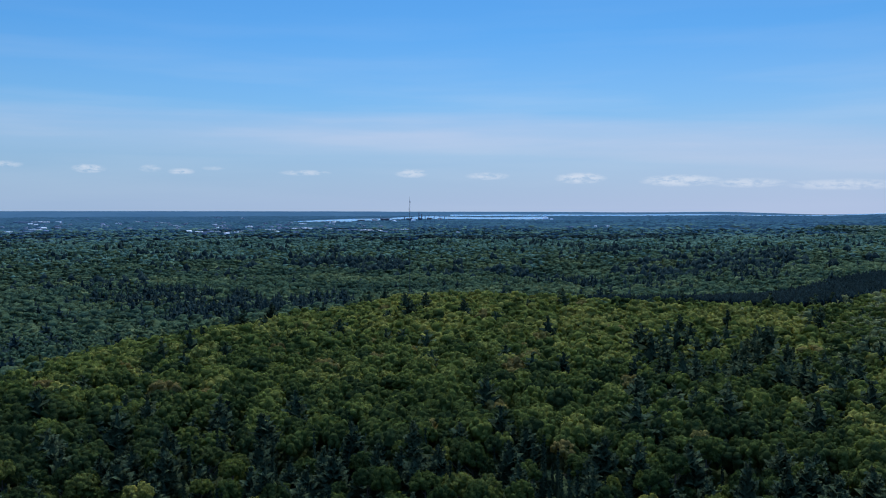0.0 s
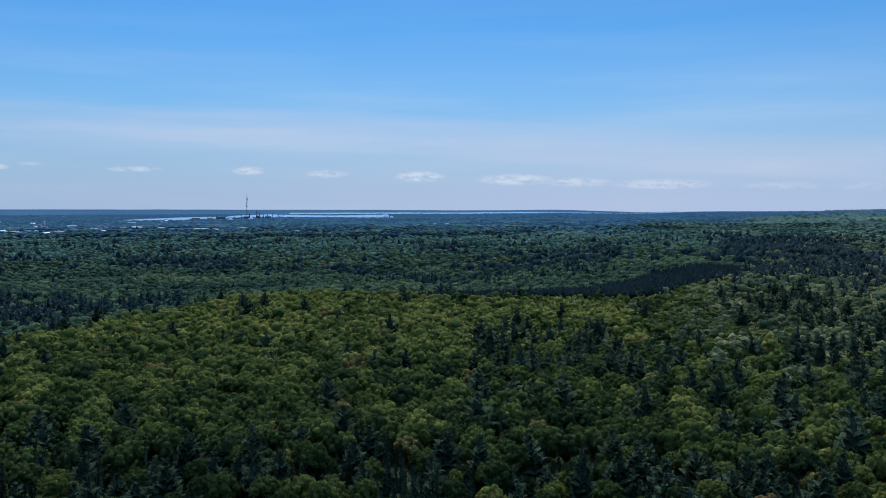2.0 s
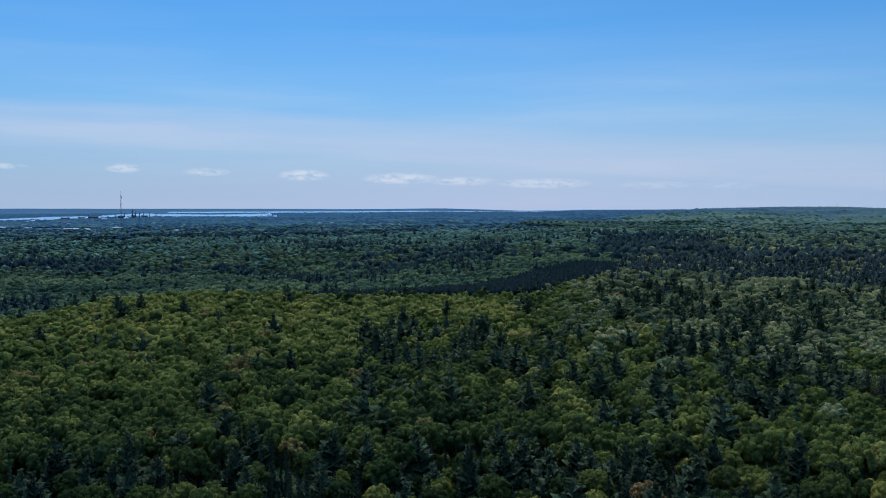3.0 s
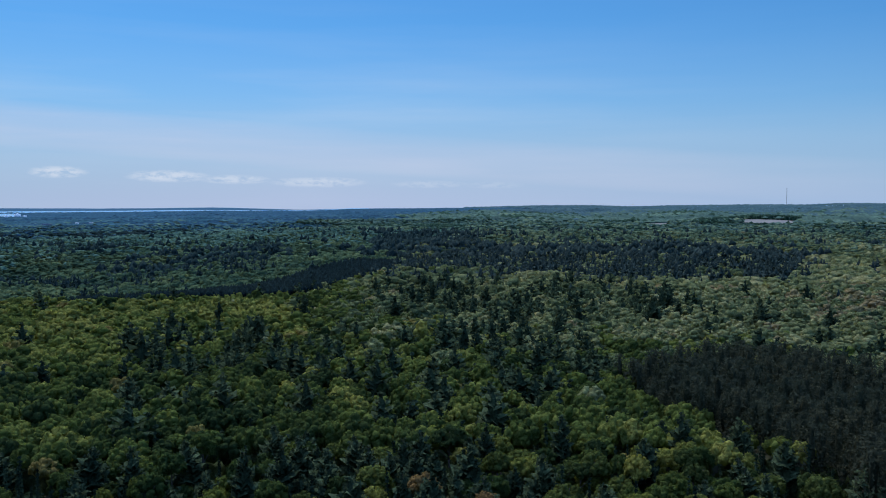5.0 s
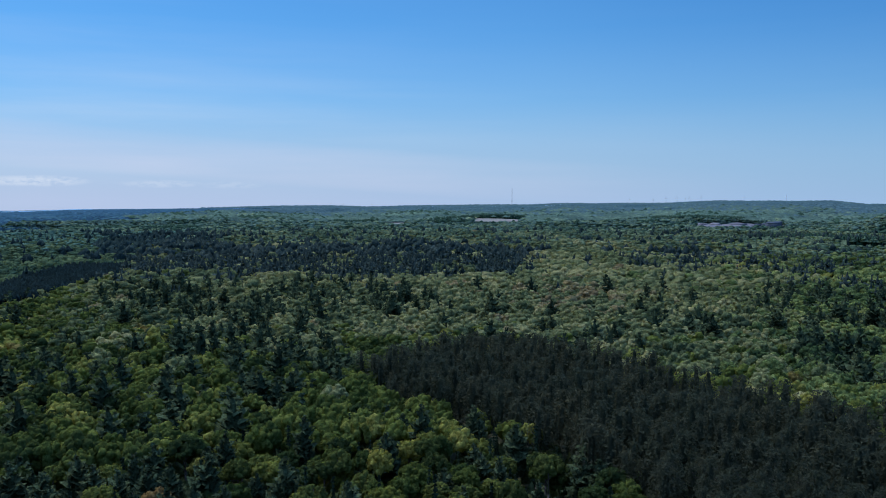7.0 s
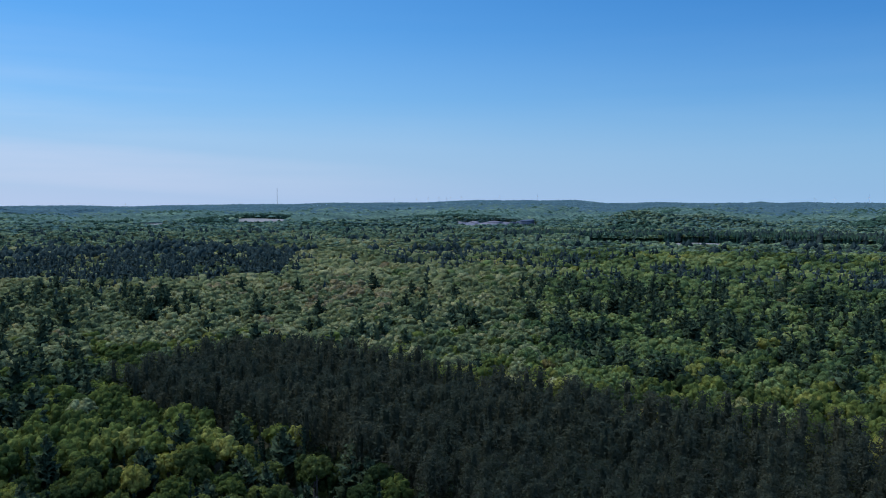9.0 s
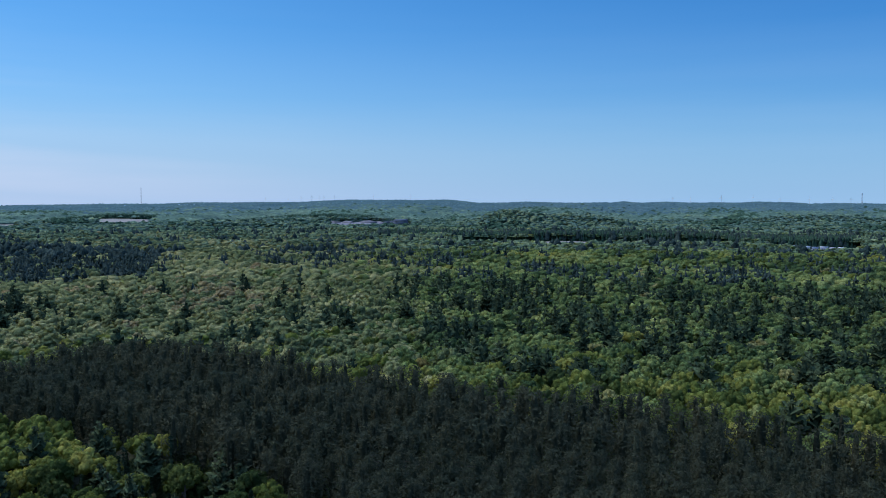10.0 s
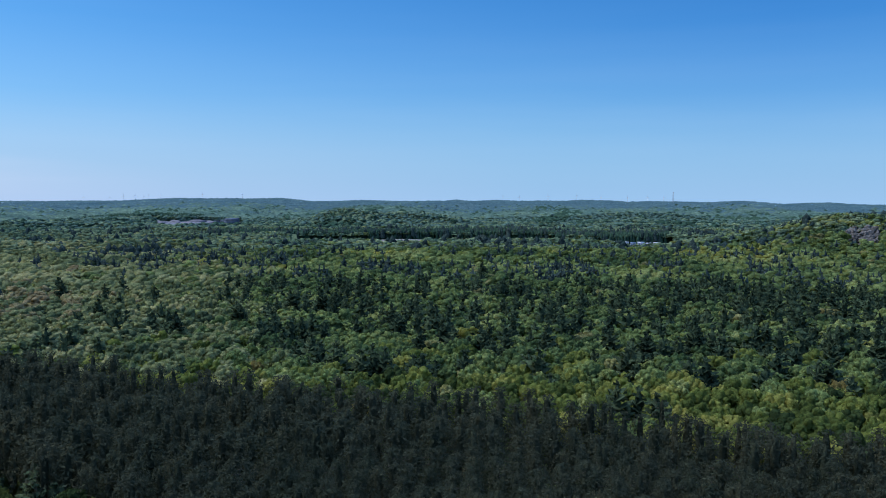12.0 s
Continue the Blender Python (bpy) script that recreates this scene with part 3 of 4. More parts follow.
def crown_pine(rng, tiers, arms, tufts):
    """White pine: tiers of flat plumed boughs that sweep up at their tips, height one, radius one."""
    v, f, c, nn = [], [], [], []
    for i in range(tiers):
        k = i / (tiers - 1)
        reach = (1.0 - k) ** 0.6 * (0.65 + 0.35 * min(1, k * 4)) + 0.12
        for j in range(arms if k < 0.8 else 4):
            a = 6.283 * (j + rng.uniform(-0.3, 0.3)) / arms + i * 2.1
            z = 0.24 + 0.70 * k + rng.uniform(-0.025, 0.025)
            length = reach * rng.uniform(0.55, 1.2)
            d, w = np.array([math.cos(a), math.sin(a), 0]), np.array([-math.sin(a), math.cos(a), 0])
            wide, lift = length * rng.uniform(0.32, 0.5), rng.uniform(0.02, 0.07) * (0.4 + length)
            at = lambda s, q, h: d * s * length + w * q * wide + [0, 0, z + h]
            b = len(v)
            v += [at(0.08, 0, 0), at(0.62, 1, lift * 0.2 - 0.034), at(1.0, rng.uniform(-0.3, 0.3), lift), at(0.58, -1, lift * 0.2 - 0.034), at(0.6, 0, lift * 0.45 + 0.022)]
            f += [[b, b + 4, b + 1], [b, b + 3, b + 4], [b + 1, b + 4, b + 2], [b + 4, b + 3, b + 2]]
            for m in range(tufts):
                s, q = rng.uniform(0.35, 1.08), rng.uniform(-1, 1)
                c.append(at(s, q * (1.1 - abs(s - 0.6)), lift * s * 0.6 + rng.uniform(-0.03, 0.02)))
                nn.append([-math.cos(a) * 0.3, -math.sin(a) * 0.3, 1.0])
    return np.array(v), np.array(f), np.array(c), np.array(nn)


def sized_pine(rng, tiers, arms, tufts, leaf, radius, height):
    v, f, c, n = crown_pine(rng, tiers, arms, tufts)
    size = [radius, radius, height]
    core = ragged_cone(rng, 5, 4)
    pieces = [(v * size, f), (core[0] * [radius * 0.5, radius * 0.5, height], core[1])]
    if tufts:
        pieces.append(blades(c * size, n, leaf * radius, rng, 0.9, 2.2))
    return join(*pieces)


def crown_spruce(rng, levels, arms, radius, height, leaf):
    """A narrow spire with drooping sprays."""
    c, n = [], []
    for i in range(levels):
        k = i / max(1, levels - 1)
        z = 0.10 + 0.88 * k
        reach = (1 - k) * 0.8 + 0.05
        for j in range(arms):
            a = 2 * np.pi * j / arms + i * 0.9 + rng.uniform(-0.3, 0.3)
            s = reach * rng.uniform(0.45, 0.95)
            c.append([math.cos(a) * s * radius, math.sin(a) * s * radius, (z - 0.03 * s) * height])
            n.append([math.cos(a) * 0.9, math.sin(a) * 0.9, 0.55])
    cone = np.array([[math.cos(q) * 0.55 * radius, math.sin(q) * 0.55 * radius, 0.1 * height] for q in np.arange(5) * 1.257] + [[0, 0, height]])
    cf = np.array([[i, (i + 1) % 5, 5] for i in range(5)])
    return join(sprays(np.array(c), np.array(n), leaf * radius, rng, 0.3, 1.1), (cone, cf))


def crown_red(rng, count, radius, height, leaf, shape=(6, 4)):
    """Plantation red pine: bare below, a lumpy spindle of needles above with thin loose sprays."""
    v, f = dome(*shape, rng, 0.2, -0.92)
    girth = 0.28 if count else 0.5
    spindle = (v * [radius * girth, radius * girth, height * 0.24] + [0, 0, height * 0.74], f)
    if not count:
        return spindle
    z = rng.uniform(0.42, 1.0, count)
    k = (z - 0.42) / 0.58
    reach = np.sqrt(np.clip(1 - (2 * k - 0.85) ** 2 / 1.45, 0.02, 1))
    a = rng.uniform(0, 6.283, count)
    s = reach * np.sqrt(rng.uniform(0.12, 1.1, count)) * radius
    c = np.stack([np.cos(a) * s, np.sin(a) * s, z * height], 1)
    n = np.stack([np.cos(a) * 0.6, np.sin(a) * 0.6, np.full(count, 0.6)], 1)
    return join(blades(c, n, leaf * radius, rng, 0.35, 3.0), spindle)


def stuff(name, templates, pick, pos, size, rng, tint, mat, label, category):
    """One mesh of many alike plants; size holds the scale across and up."""
    vs, fs, ts, n = [], [], [], 0
    turn = rng.uniform(0, 6.283, len(pos))
    for k, (v, f) in enumerate(templates):
        i = np.where(pick == k)[0]
        if not len(i):
            continue
        c, s = np.cos(turn[i])[:, None], np.sin(turn[i])[:, None]
        px = (v[None, :, 0] * c - v[None, :, 1] * s) * size[i, :1] + pos[i, :1]
        py = (v[None, :, 0] * s + v[None, :, 1] * c) * size[i, :1] + pos[i, 1:2]
        pz = v[None, :, 2] * size[i, 1:2] + pos[i, 2:3]
        vs.append(np.stack([px, py, pz], 2).reshape(-1, 3))
        fs.append((f[None] + (np.arange(len(i)) * len(v))[:, None, None] + n).reshape(-1, 3))
        ts.append(np.repeat(tint[i], len(v)))
        n += len(i) * len(v)
    ob = new(name, mesh_from(name, np.concatenate(vs), np.concatenate(fs), mat, np.concatenate(ts)))
    return tagged(ob, label, category, "", "stuff")


def tube(a, b, ra, rb, sides=6):
    a, b = Vector(a), Vector(b)
    d = (b - a).normalized()
    s = d.orthogonal().normalized()
    u = d.cross(s)
    v = [list(p + (s * math.cos(q) + u * math.sin(q)) * r) for p, r in ((a, ra), (b, rb)) for q in (2 * math.pi * i / sides for i in range(sides))]
    f = []
    for i in range(sides):
        j = (i + 1) % sides
        f += [[i, j, sides + j], [i, sides + j, sides + i]]
    f += [[0, i + 1, i] for i in range(1, sides - 1)] + [[sides, sides + i, sides + i + 1] for i in range(1, sides - 1)]
    return np.array(v), np.array(f)


def block(x0, x1, y0, y1, z0, z1):
    v = np.array([[x, y, z] for z in (z0, z1) for y in (y0, y1) for x in (x0, x1)], float)
    f = np.array([[0, 2, 3], [0, 3, 1], [4, 5, 7], [4, 7, 6], [0, 1, 5], [0, 5, 4], [2, 6, 7], [2, 7, 3], [0, 4, 6], [0, 6, 2], [1, 3, 7], [1, 7, 5]])
    return v, f


def part(name, shape, mat, parent, label=""):
    ob = new(name, shape if isinstance(shape, bpy.types.Mesh) else mesh_from(name, shape[0], shape[1], mat))
    ob.parent = parent
    return tagged(ob, label)


# ---- ground, one sheet to the horizon ----
def polar_sheet(az_list, r_list, up=0.0, rough=0.0, rng=None, keep=None):
    A, R = np.meshgrid(az_list, r_list)
    x, y = xy(A, R)
    z = land(x, y) + up
    if rough:
        z = z + rng.uniform(-rough, rough, z.shape)
    v = np.stack([x, y, z], 2).reshape(-1, 3)
    m, n = A.shape
    i, j = np.meshgrid(np.arange(m - 1), np.arange(n - 1), indexing="ij")
    a = (i * n + j).ravel()
    q = np.stack([a, a + 1, a + n + 1, a + n], 1)
    if keep is not None:
        q = q[keep(A[:-1, :-1].ravel(), R[:-1, :-1].ravel())]
    return v, q


ground_r = np.concatenate([[0.5, 40, 80, 120], np.geomspace(150, 4960, 95)])
v, q = polar_sheet(np.concatenate([np.arange(-180, -40, 4), np.arange(-40, 124, 0.5), np.arange(124, 181, 4)]), ground_r)
mid = v[q].mean(1)
mid_az, mid_r = heading(mid[:, 0], mid[:, 1])
# rings past 1650 m take the cover with haze in its colour
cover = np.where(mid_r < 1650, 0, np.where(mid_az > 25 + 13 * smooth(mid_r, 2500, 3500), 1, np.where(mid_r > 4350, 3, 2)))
tagged(new("ground", mesh_from("ground", v, q, [M_FLOOR, M_FAR_HAZE, M_FAR_PLAIN_HAZE, M_FAR_SHORE_HAZE], None, cover)), "dark forest floor, wooded and hazy blue towards the horizon", "ground", "", "structure")


def in_any(az, r, outlines):
    hit = np.zeros(np.shape(az), bool)
    for o in outlines:
        hit |= inside(az, r, o)
    return hit


def patch(name, outline, mat, up, label, category, step=0.15, rstep=20):
    a = [p[0] for p in outline]
    d = [p[1] for p in outline]
    v, q = polar_sheet(np.arange(min(a) - step, max(a) + 2 * step, step), np.arange(min(d) - rstep, max(d) + 2 * rstep, rstep), up, keep=lambda A, R: inside(A + step / 2, R + rstep / 2, outline))
    return tagged(new(name, mesh_from(name, v, q, mat)), label, category, "", "structure")


for o in WATER:
    patch("water", o, M_WATER, 1.5, "pale blue river water reflecting the sky", "water", 0.1, 15)
for o, m in zip(CLEARINGS, (M_FIELD, M_GRAVEL, M_MEADOW, M_MEADOW, M_MEADOW, M_FIELD, M_FIELD, M_FIELD, M_GRAVEL)):
    patch("clearing", o, m, 0.6, "pale open clearing with dry grass and gravel" if m is M_FIELD else "green meadow in front of a dark row of conifers" if m is M_MEADOW else "bare grey gravel clearing", "clearing")

# ---- far woods, past the trees that can be told apart ----
OPEN = WATER + CLEARINGS
# ---- woods ----
VIEW = (-33.0, 119.0)
rng = np.random.RandomState(7)
NEAR_LIMIT = 300


def sort_out():
    """Places every tree: returns rows for each kind, nearest first."""
    kinds = {"broad": [], "pine": [], "spruce": [], "red": []}
    for spacing, r0, r1 in ((6.1, 160, 300), (6.9, 300, 470), (7.7, 470, 1000), (9.6, 1000, 1800)):
        x, y, az, r = jittered(spacing, r0, r1, *VIEW, rng)
        ok = ~inside(az, r, PLANTATION_A) & ~inside(az, r, PLANTATION_B) & ~in_any(az, r, OPEN) & ~inside(az, r, ROCK_FACE)
        x, y, az, r = x[ok], y[ok], az[ok], r[ok]
        con = rng.rand(len(x)) < conifer_share(az, r, x, y)
        thin = con & (rng.rand(len(x)) < np.where(r < 300, 0.62, 0.12))
        tint = broad_tint(az, r, x, y, rng)
        z = land(x, y)
        for name, hit in (("broad", ~con), ("pine", con & ~thin), ("spruce", thin)):
            t = tint[hit] if name == "broad" else rng.rand(hit.sum())
            kinds[name].append(np.stack([x[hit], y[hit], z[hit], r[hit], t], 1))
    for outline, r1, apart in ((PLANTATION_A, 380, 4.6), (PLANTATION_B, 900, 3.6)):
        x, y, az, r = jittered(apart, 158, r1, *VIEW, rng, 0.25)
        ok = inside(az + rng.normal(0, 0.25, len(az)), r + rng.normal(0, 3, len(r)), outline)
        kinds["red"].append(np.stack([x, y, land(x, y), r, rng.rand(len(x))], 1)[ok])
    return {k: (lambda a: a[np.argsort(a[:, 3])])(np.concatenate(v)) for k, v in kinds.items()}


TREES = sort_out()

# tall white pines that stand out above the rest: heading, distance
TALL_PINES = [(19.8, 333), (83.3, 347), (109.2, 354), (98.3, 355), (101.3, 360), (111.7, 361), (13.2, 379), (95.8, 380), (20.3, 382), (-7.0, 417), (67.9, 418), (41.1, 425), (81.8, 428), (15.7, 430), (107.4, 440), (71.9, 453), (1.5, 454), (47.1, 460), (91.1, 460), (18.6, 461), (30.2, 463), (38.2, 464), (57.8, 465), (53.8, 466), (-13.4, 467), (24.1, 468), (104.5, 469), (-2.3, 470), (47.2, 476), (77.2, 484), (63.6, 485), (94.5, 489), (-11.5, 497), (75.4, 501), (-1.2, 513), (36.2, 536), (89.5, 565), (84.3, 566), (32.5, 574), (61.7, 593), (88.2, 676)]
tall_rows = [(*on_land(a, d), d, rng.rand()) for a, d in TALL_PINES]


def tree_thing(name, trunk, limbs, crown, label, category, group, at):
    root = new(name)
    part("trunk", trunk, None, root)
    for limb in limbs:
        part("limb", limb, None, root)
    part("crown", crown, None, root)
    root.matrix_basis = at
    return tagged(root, label, category, group)


def needled(needles, branches, mat):
    """A crown of needle sprays together with the thin branches that carry them."""
    v, f = join(needles, *branches)
    index = np.zeros(len(f), int)
    index[len(needles[1]):] = 1
    return mesh_from("crown", v, f, [mat, M_PINE_BARK], None, index)


def plant(name, rows, variants, label, category, group, vary):
    """The nearest trees of a kind, each a thing of its own, from a few shared shapes."""
    first = {}
    for i, (x, y, z, r, t) in enumerate(rows):
        k = i % len(variants)
        s = rng.uniform(*vary)
        at = pose(x, y, z - 0.15, rng.uniform(-2, 2), rng.uniform(-2, 2), rng.uniform(0, 360)) @ Matrix.Diagonal((s * rng.uniform(0.88, 1.12), s * rng.uniform(0.88, 1.12), s, 1))
        if k in first:
            copy_thing(first[k], at).matrix_basis = at
        else:
            first[k] = tree_thing(name, *variants[k], label, category, group, at)


def broad_variant(seed, leaves):
    g = np.random.RandomState(seed)
    R, H = g.uniform(3.0, 4.3), g.uniform(12.5, 16.5)
    up = g.uniform(0.9, 1.25)
    v, f = crown_broad(g, g.randint(34, 46), (5, 2), 520, 0.085)
    mid = H - R * up * 0.98
    crown = mesh_from("crown", v * [R, R, R * up] + [0, 0, mid], f, leaves)
    trunk = mesh_from("trunk", *join(tube((0, 0, 0), (0.1, 0.05, mid * 0.6), 0.26, 0.19), tube((0.1, 0.05, mid * 0.6), (0, 0, H - R * 0.5), 0.19, 0.06)), M_BARK)
    limbs = [mesh_from("limb", *tube((0.08, 0.04, mid * q), (math.cos(a) * R * 0.7, math.sin(a) * R * 0.7, mid * q + R * 0.8), 0.11, 0.03, 5), M_BARK)
             for q, a in zip((0.58, 0.7, 0.8, 0.9), g.uniform(0, 1.57, 4) + [0, 1.57, 3.14, 4.71])]
    return trunk, limbs, crown


def pine_variant(seed):
    g = np.random.RandomState(seed)
    R, H = g.uniform(5.2, 6.6), g.uniform(21, 24.5)
    trunk = mesh_from("trunk", *tube((0, 0, 0), (0, 0, H * 0.97), 0.34, 0.05), M_PINE_BARK)
    branches = [tube((0, 0, H * q), (math.cos(a) * R * 0.7 * (1.1 - q), math.sin(a) * R * 0.7 * (1.1 - q), H * q + 0.4), 0.06, 0.02, 4)
                                       for q, a in zip(np.linspace(0.25, 0.9, 14), g.uniform(0, 6.28, 14))]
    return trunk, [], needled(sized_pine(g, 12, 6, 5, 0.11, R, H), branches, M_PINE)


def spruce_variant(seed):
    g = np.random.RandomState(seed)
    R, H = g.uniform(1.3, 1.9), g.uniform(13, 18)
    crown = mesh_from("crown", *crown_spruce(g, 17, 7, R, H, 0.42), M_SPRUCE)
    trunk = mesh_from("trunk", *tube((0, 0, 0), (0, 0, H * 0.95), 0.17, 0.03), M_PINE_BARK)
    return trunk, [], crown


def red_variant(seed):
    g = np.random.RandomState(seed)
    R, H = g.uniform(2.6, 3.3), g.uniform(18.5, 20.5)
    trunk = mesh_from("trunk", *tube((0, 0, 0), (0, 0, H * 0.96), 0.17, 0.04), M_PINE_BARK)
    branches = [tube((0, 0, H * q), (math.cos(a) * R * 0.8, math.sin(a) * R * 0.8, H * q + 0.2), 0.035, 0.015, 3)
                                       for q, a in zip(np.linspace(0.35, 0.9, 10), g.uniform(0, 6.28, 10))]
    return trunk, [], needled(crown_red(g, 620, R, H, 0.085), branches, M_RED)


near_broad = TREES["broad"][:NEAR_LIMIT]
# trees with a low tint take the leaf copy with painted shade
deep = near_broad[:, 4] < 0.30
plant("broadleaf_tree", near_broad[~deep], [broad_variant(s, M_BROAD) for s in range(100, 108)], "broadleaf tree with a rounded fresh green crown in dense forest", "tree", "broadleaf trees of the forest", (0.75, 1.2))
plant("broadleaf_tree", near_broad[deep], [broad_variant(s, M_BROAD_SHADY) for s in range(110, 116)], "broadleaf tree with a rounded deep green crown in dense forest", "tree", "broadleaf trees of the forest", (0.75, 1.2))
PINES = [pine_variant(s) for s in range(200, 206)]
plant("white_pine", np.array(tall_rows), PINES, "tall broad dark white pine towering over the broadleaf canopy", "pine tree", "white pines of the forest", (0.98, 1.18))
plant("white_pine", TREES["pine"][:120], PINES, "dark young white pine among the broadleaf trees", "pine tree", "white pines of the forest", (0.6, 0.9))
plant("spruce", TREES["spruce"][:200], [spruce_variant(s) for s in range(300, 306)], "narrow dark pointed spruce between broadleaf trees", "spruce tree", "spruces of the forest", (0.6, 1.05))
plant("red_pine", TREES["red"][:NEAR_LIMIT], [red_variant(s) for s in range(400, 408)], "tall dark red pine in a dense even plantation", "pine tree", "red pines of the plantation", (0.9, 1.08))


def wood(rows, templates, mat, name, label, category, across, upward, sink=None, spread=(0.8, 1.2)):
    if not len(rows):
        return
    n = len(rows)
    s = rng.uniform(*spread, n)
    size = np.stack([across * s * rng.uniform(0.88, 1.12, n), upward * s], 1)
    pos = rows[:, :3].copy()
    if sink is not None:
        pos[:, 2] += rng.uniform(*sink, n)
    stuff(name, templates, rng.randint(0, len(templates), n), pos, size, rng, rows[:, 4], mat, label, category)


def ring(rows, r0, r1):
    return rows[(rows[:, 3] >= r0) & (rows[:, 3] < r1)]


g = np.random.RandomState(77)
b_rest, p_rest, s_rest, d_rest = TREES["broad"][NEAR_LIMIT:], TREES["pine"][120:], TREES["spruce"][200:], TREES["red"][NEAR_LIMIT:]
T_BROAD_NEAR = [crown_broad(g, g.randint(16, 21), (5, 2), 66, 0.11) for _ in range(9)]
T_BROAD_MID = [crown_broad(g, g.randint(7, 10), (4, 2), 14, 0.18) for _ in range(9)]
T_BROAD_FAR = [crown_broad(g, 3, (4, 2), 2, 0.3) for _ in range(9)]
T_BROAD_EDGE = [dome(4, 2, g, 0.28, -0.1) for _ in range(6)]
T_PINE_NEAR = [(lambda a: (a[0] / [5, 5, 21], a[1]))(sized_pine(g, 8, 5, 2, 0.16, 5.0, 21)) for _ in range(6)]
T_PINE_MID = [(lambda a: (a[0] / [5, 5, 21], a[1]))(sized_pine(g, 7, 4, 1, 0.2, 5.0, 21)) for _ in range(6)]
T_PINE_HIGH = [(lambda a: (a[0] / [5, 5, 21], a[1]))(sized_pine(g, 5, 4, 0, 0.2, 5.0, 21)) for _ in range(8)]
T_PINE_FAR = [join(ragged_cone(g, 6, 4, 0.2, 0.36), ragged_cone(g, 5, 2, 0.5, 0.4)) for _ in range(5)] + [(v * [1.25, 1.25, 0.82], f) for v, f in (ragged_cone(g, 7, 3, 0.3, 0.3) for _ in range(5))]
T_PINE_EDGE = [ragged_cone(g, 5, 3, 0.2, 0.36) for _ in range(8)]
T_BELT = [ragged_cone(g, 5, 3, 0.02, 0.3) for _ in range(8)]
T_SPRUCE = [(lambda a: (a[0] / [1.6, 1.6, 15], a[1]))(crown_spruce(g, 9, 5, 1.6, 15, 0.6)) for _ in range(5)]
T_RED = [(lambda a: (a[0] / [2.5, 2.5, 20], a[1]))(crown_red(g, 260, 2.9, 20, 0.115)) for _ in range(6)]
T_RED_FAR = [(lambda a: (a[0] / [2, 2, 20], a[1]))(crown_red(g, 0, 2.6, 20, 1.0, (4, 2))) for _ in range(6)]

L_B = "dense green broadleaf forest canopy of rounded crowns"
L_P = "dark white pines scattered through the broadleaf forest"


def is_low(A, R):
    return R > np.interp(A, [-33, -14, -7, -3, 4, 10, 16, 24, 30, 37], [390, 500, 590, 650, 640, 610, 590, 620, 860, 2000])


def beyond(rows):
    """Rows that stand in the low vale past the first ridge, and the others."""
    az, r = heading(rows[:, 0], rows[:, 1])
    r = r + rng.normal(0, 0.05, len(r)) * r
    low = is_low(az, r)
    return rows[low], rows[~low]


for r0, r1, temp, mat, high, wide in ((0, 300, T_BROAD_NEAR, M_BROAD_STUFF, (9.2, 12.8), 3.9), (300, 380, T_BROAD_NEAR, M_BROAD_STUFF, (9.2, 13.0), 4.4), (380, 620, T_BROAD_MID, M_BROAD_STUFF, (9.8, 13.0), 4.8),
                                (620, 1000, T_BROAD_FAR, M_BROAD_STUFF, (9.2, 11.8), 5.3), (1000, 1800, T_BROAD_EDGE, M_BROAD_HILL_HAZE, (9.4, 11.2), 6.2)):
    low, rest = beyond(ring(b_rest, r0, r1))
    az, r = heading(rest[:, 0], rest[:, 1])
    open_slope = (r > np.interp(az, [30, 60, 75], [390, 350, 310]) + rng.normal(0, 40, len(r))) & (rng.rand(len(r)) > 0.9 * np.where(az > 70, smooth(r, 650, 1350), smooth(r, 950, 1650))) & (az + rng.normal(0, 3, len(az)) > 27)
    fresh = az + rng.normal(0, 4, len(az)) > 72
    # with distance, more vale crowns switch to the bluer hazed leaves
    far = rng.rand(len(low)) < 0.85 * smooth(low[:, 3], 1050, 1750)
    for rows, m in ((low[~far], M_BROAD_VALE_HAZE), (low[far], M_BROAD_MEAD_HAZE), (rest[~open_slope], mat), (rest[open_slope & ~fresh], M_BROAD_SLOPE), (rest[open_slope & fresh], M_BROAD_LEA)):
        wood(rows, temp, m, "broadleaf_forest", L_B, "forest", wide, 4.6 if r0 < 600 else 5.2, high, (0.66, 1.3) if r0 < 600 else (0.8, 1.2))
for r0, r1, temp, mat in ((0, 360, T_PINE_NEAR, M_PINE_STUFF), (360, 640, T_PINE_MID, M_PINE_STUFF), (640, 950, T_PINE_HIGH, M_PINE_HILL_HAZE), (950, 1300, T_PINE_FAR, M_PINE_HILL_HAZE), (1300, 1800, T_PINE_EDGE, M_PINE_HILL_HAZE)):
    for rows, m in zip(beyond(ring(p_rest, r0, r1)), (M_PINE_VALE_HAZE, mat)):
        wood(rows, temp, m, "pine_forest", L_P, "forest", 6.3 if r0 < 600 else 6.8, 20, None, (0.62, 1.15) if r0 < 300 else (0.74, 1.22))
wood(ring(s_rest, 0, 560), T_SPRUCE, M_SPRUCE_STUFF, "spruce_forest", "narrow dark spruces scattered through the forest", "forest", 1.8, 13)
wood(ring(s_rest, 560, 1800), T_PINE_EDGE, M_PINE_VALE_HAZE, "spruce_forest", "narrow dark spruces scattered through the forest", "forest", 2.6, 17)
wood(ring(d_rest, 0, 400), T_RED, M_RED_STUFF, "pine_plantation", "dense even plantation of dark red pines", "forest", 2.5, 20)
wood(ring(d_rest, 400, 1000), T_RED_FAR, M_RED_HAZE, "pine_plantation", "dense even plantation of dark red pines", "forest", 3.3, 19, None, (0.96, 1.03))

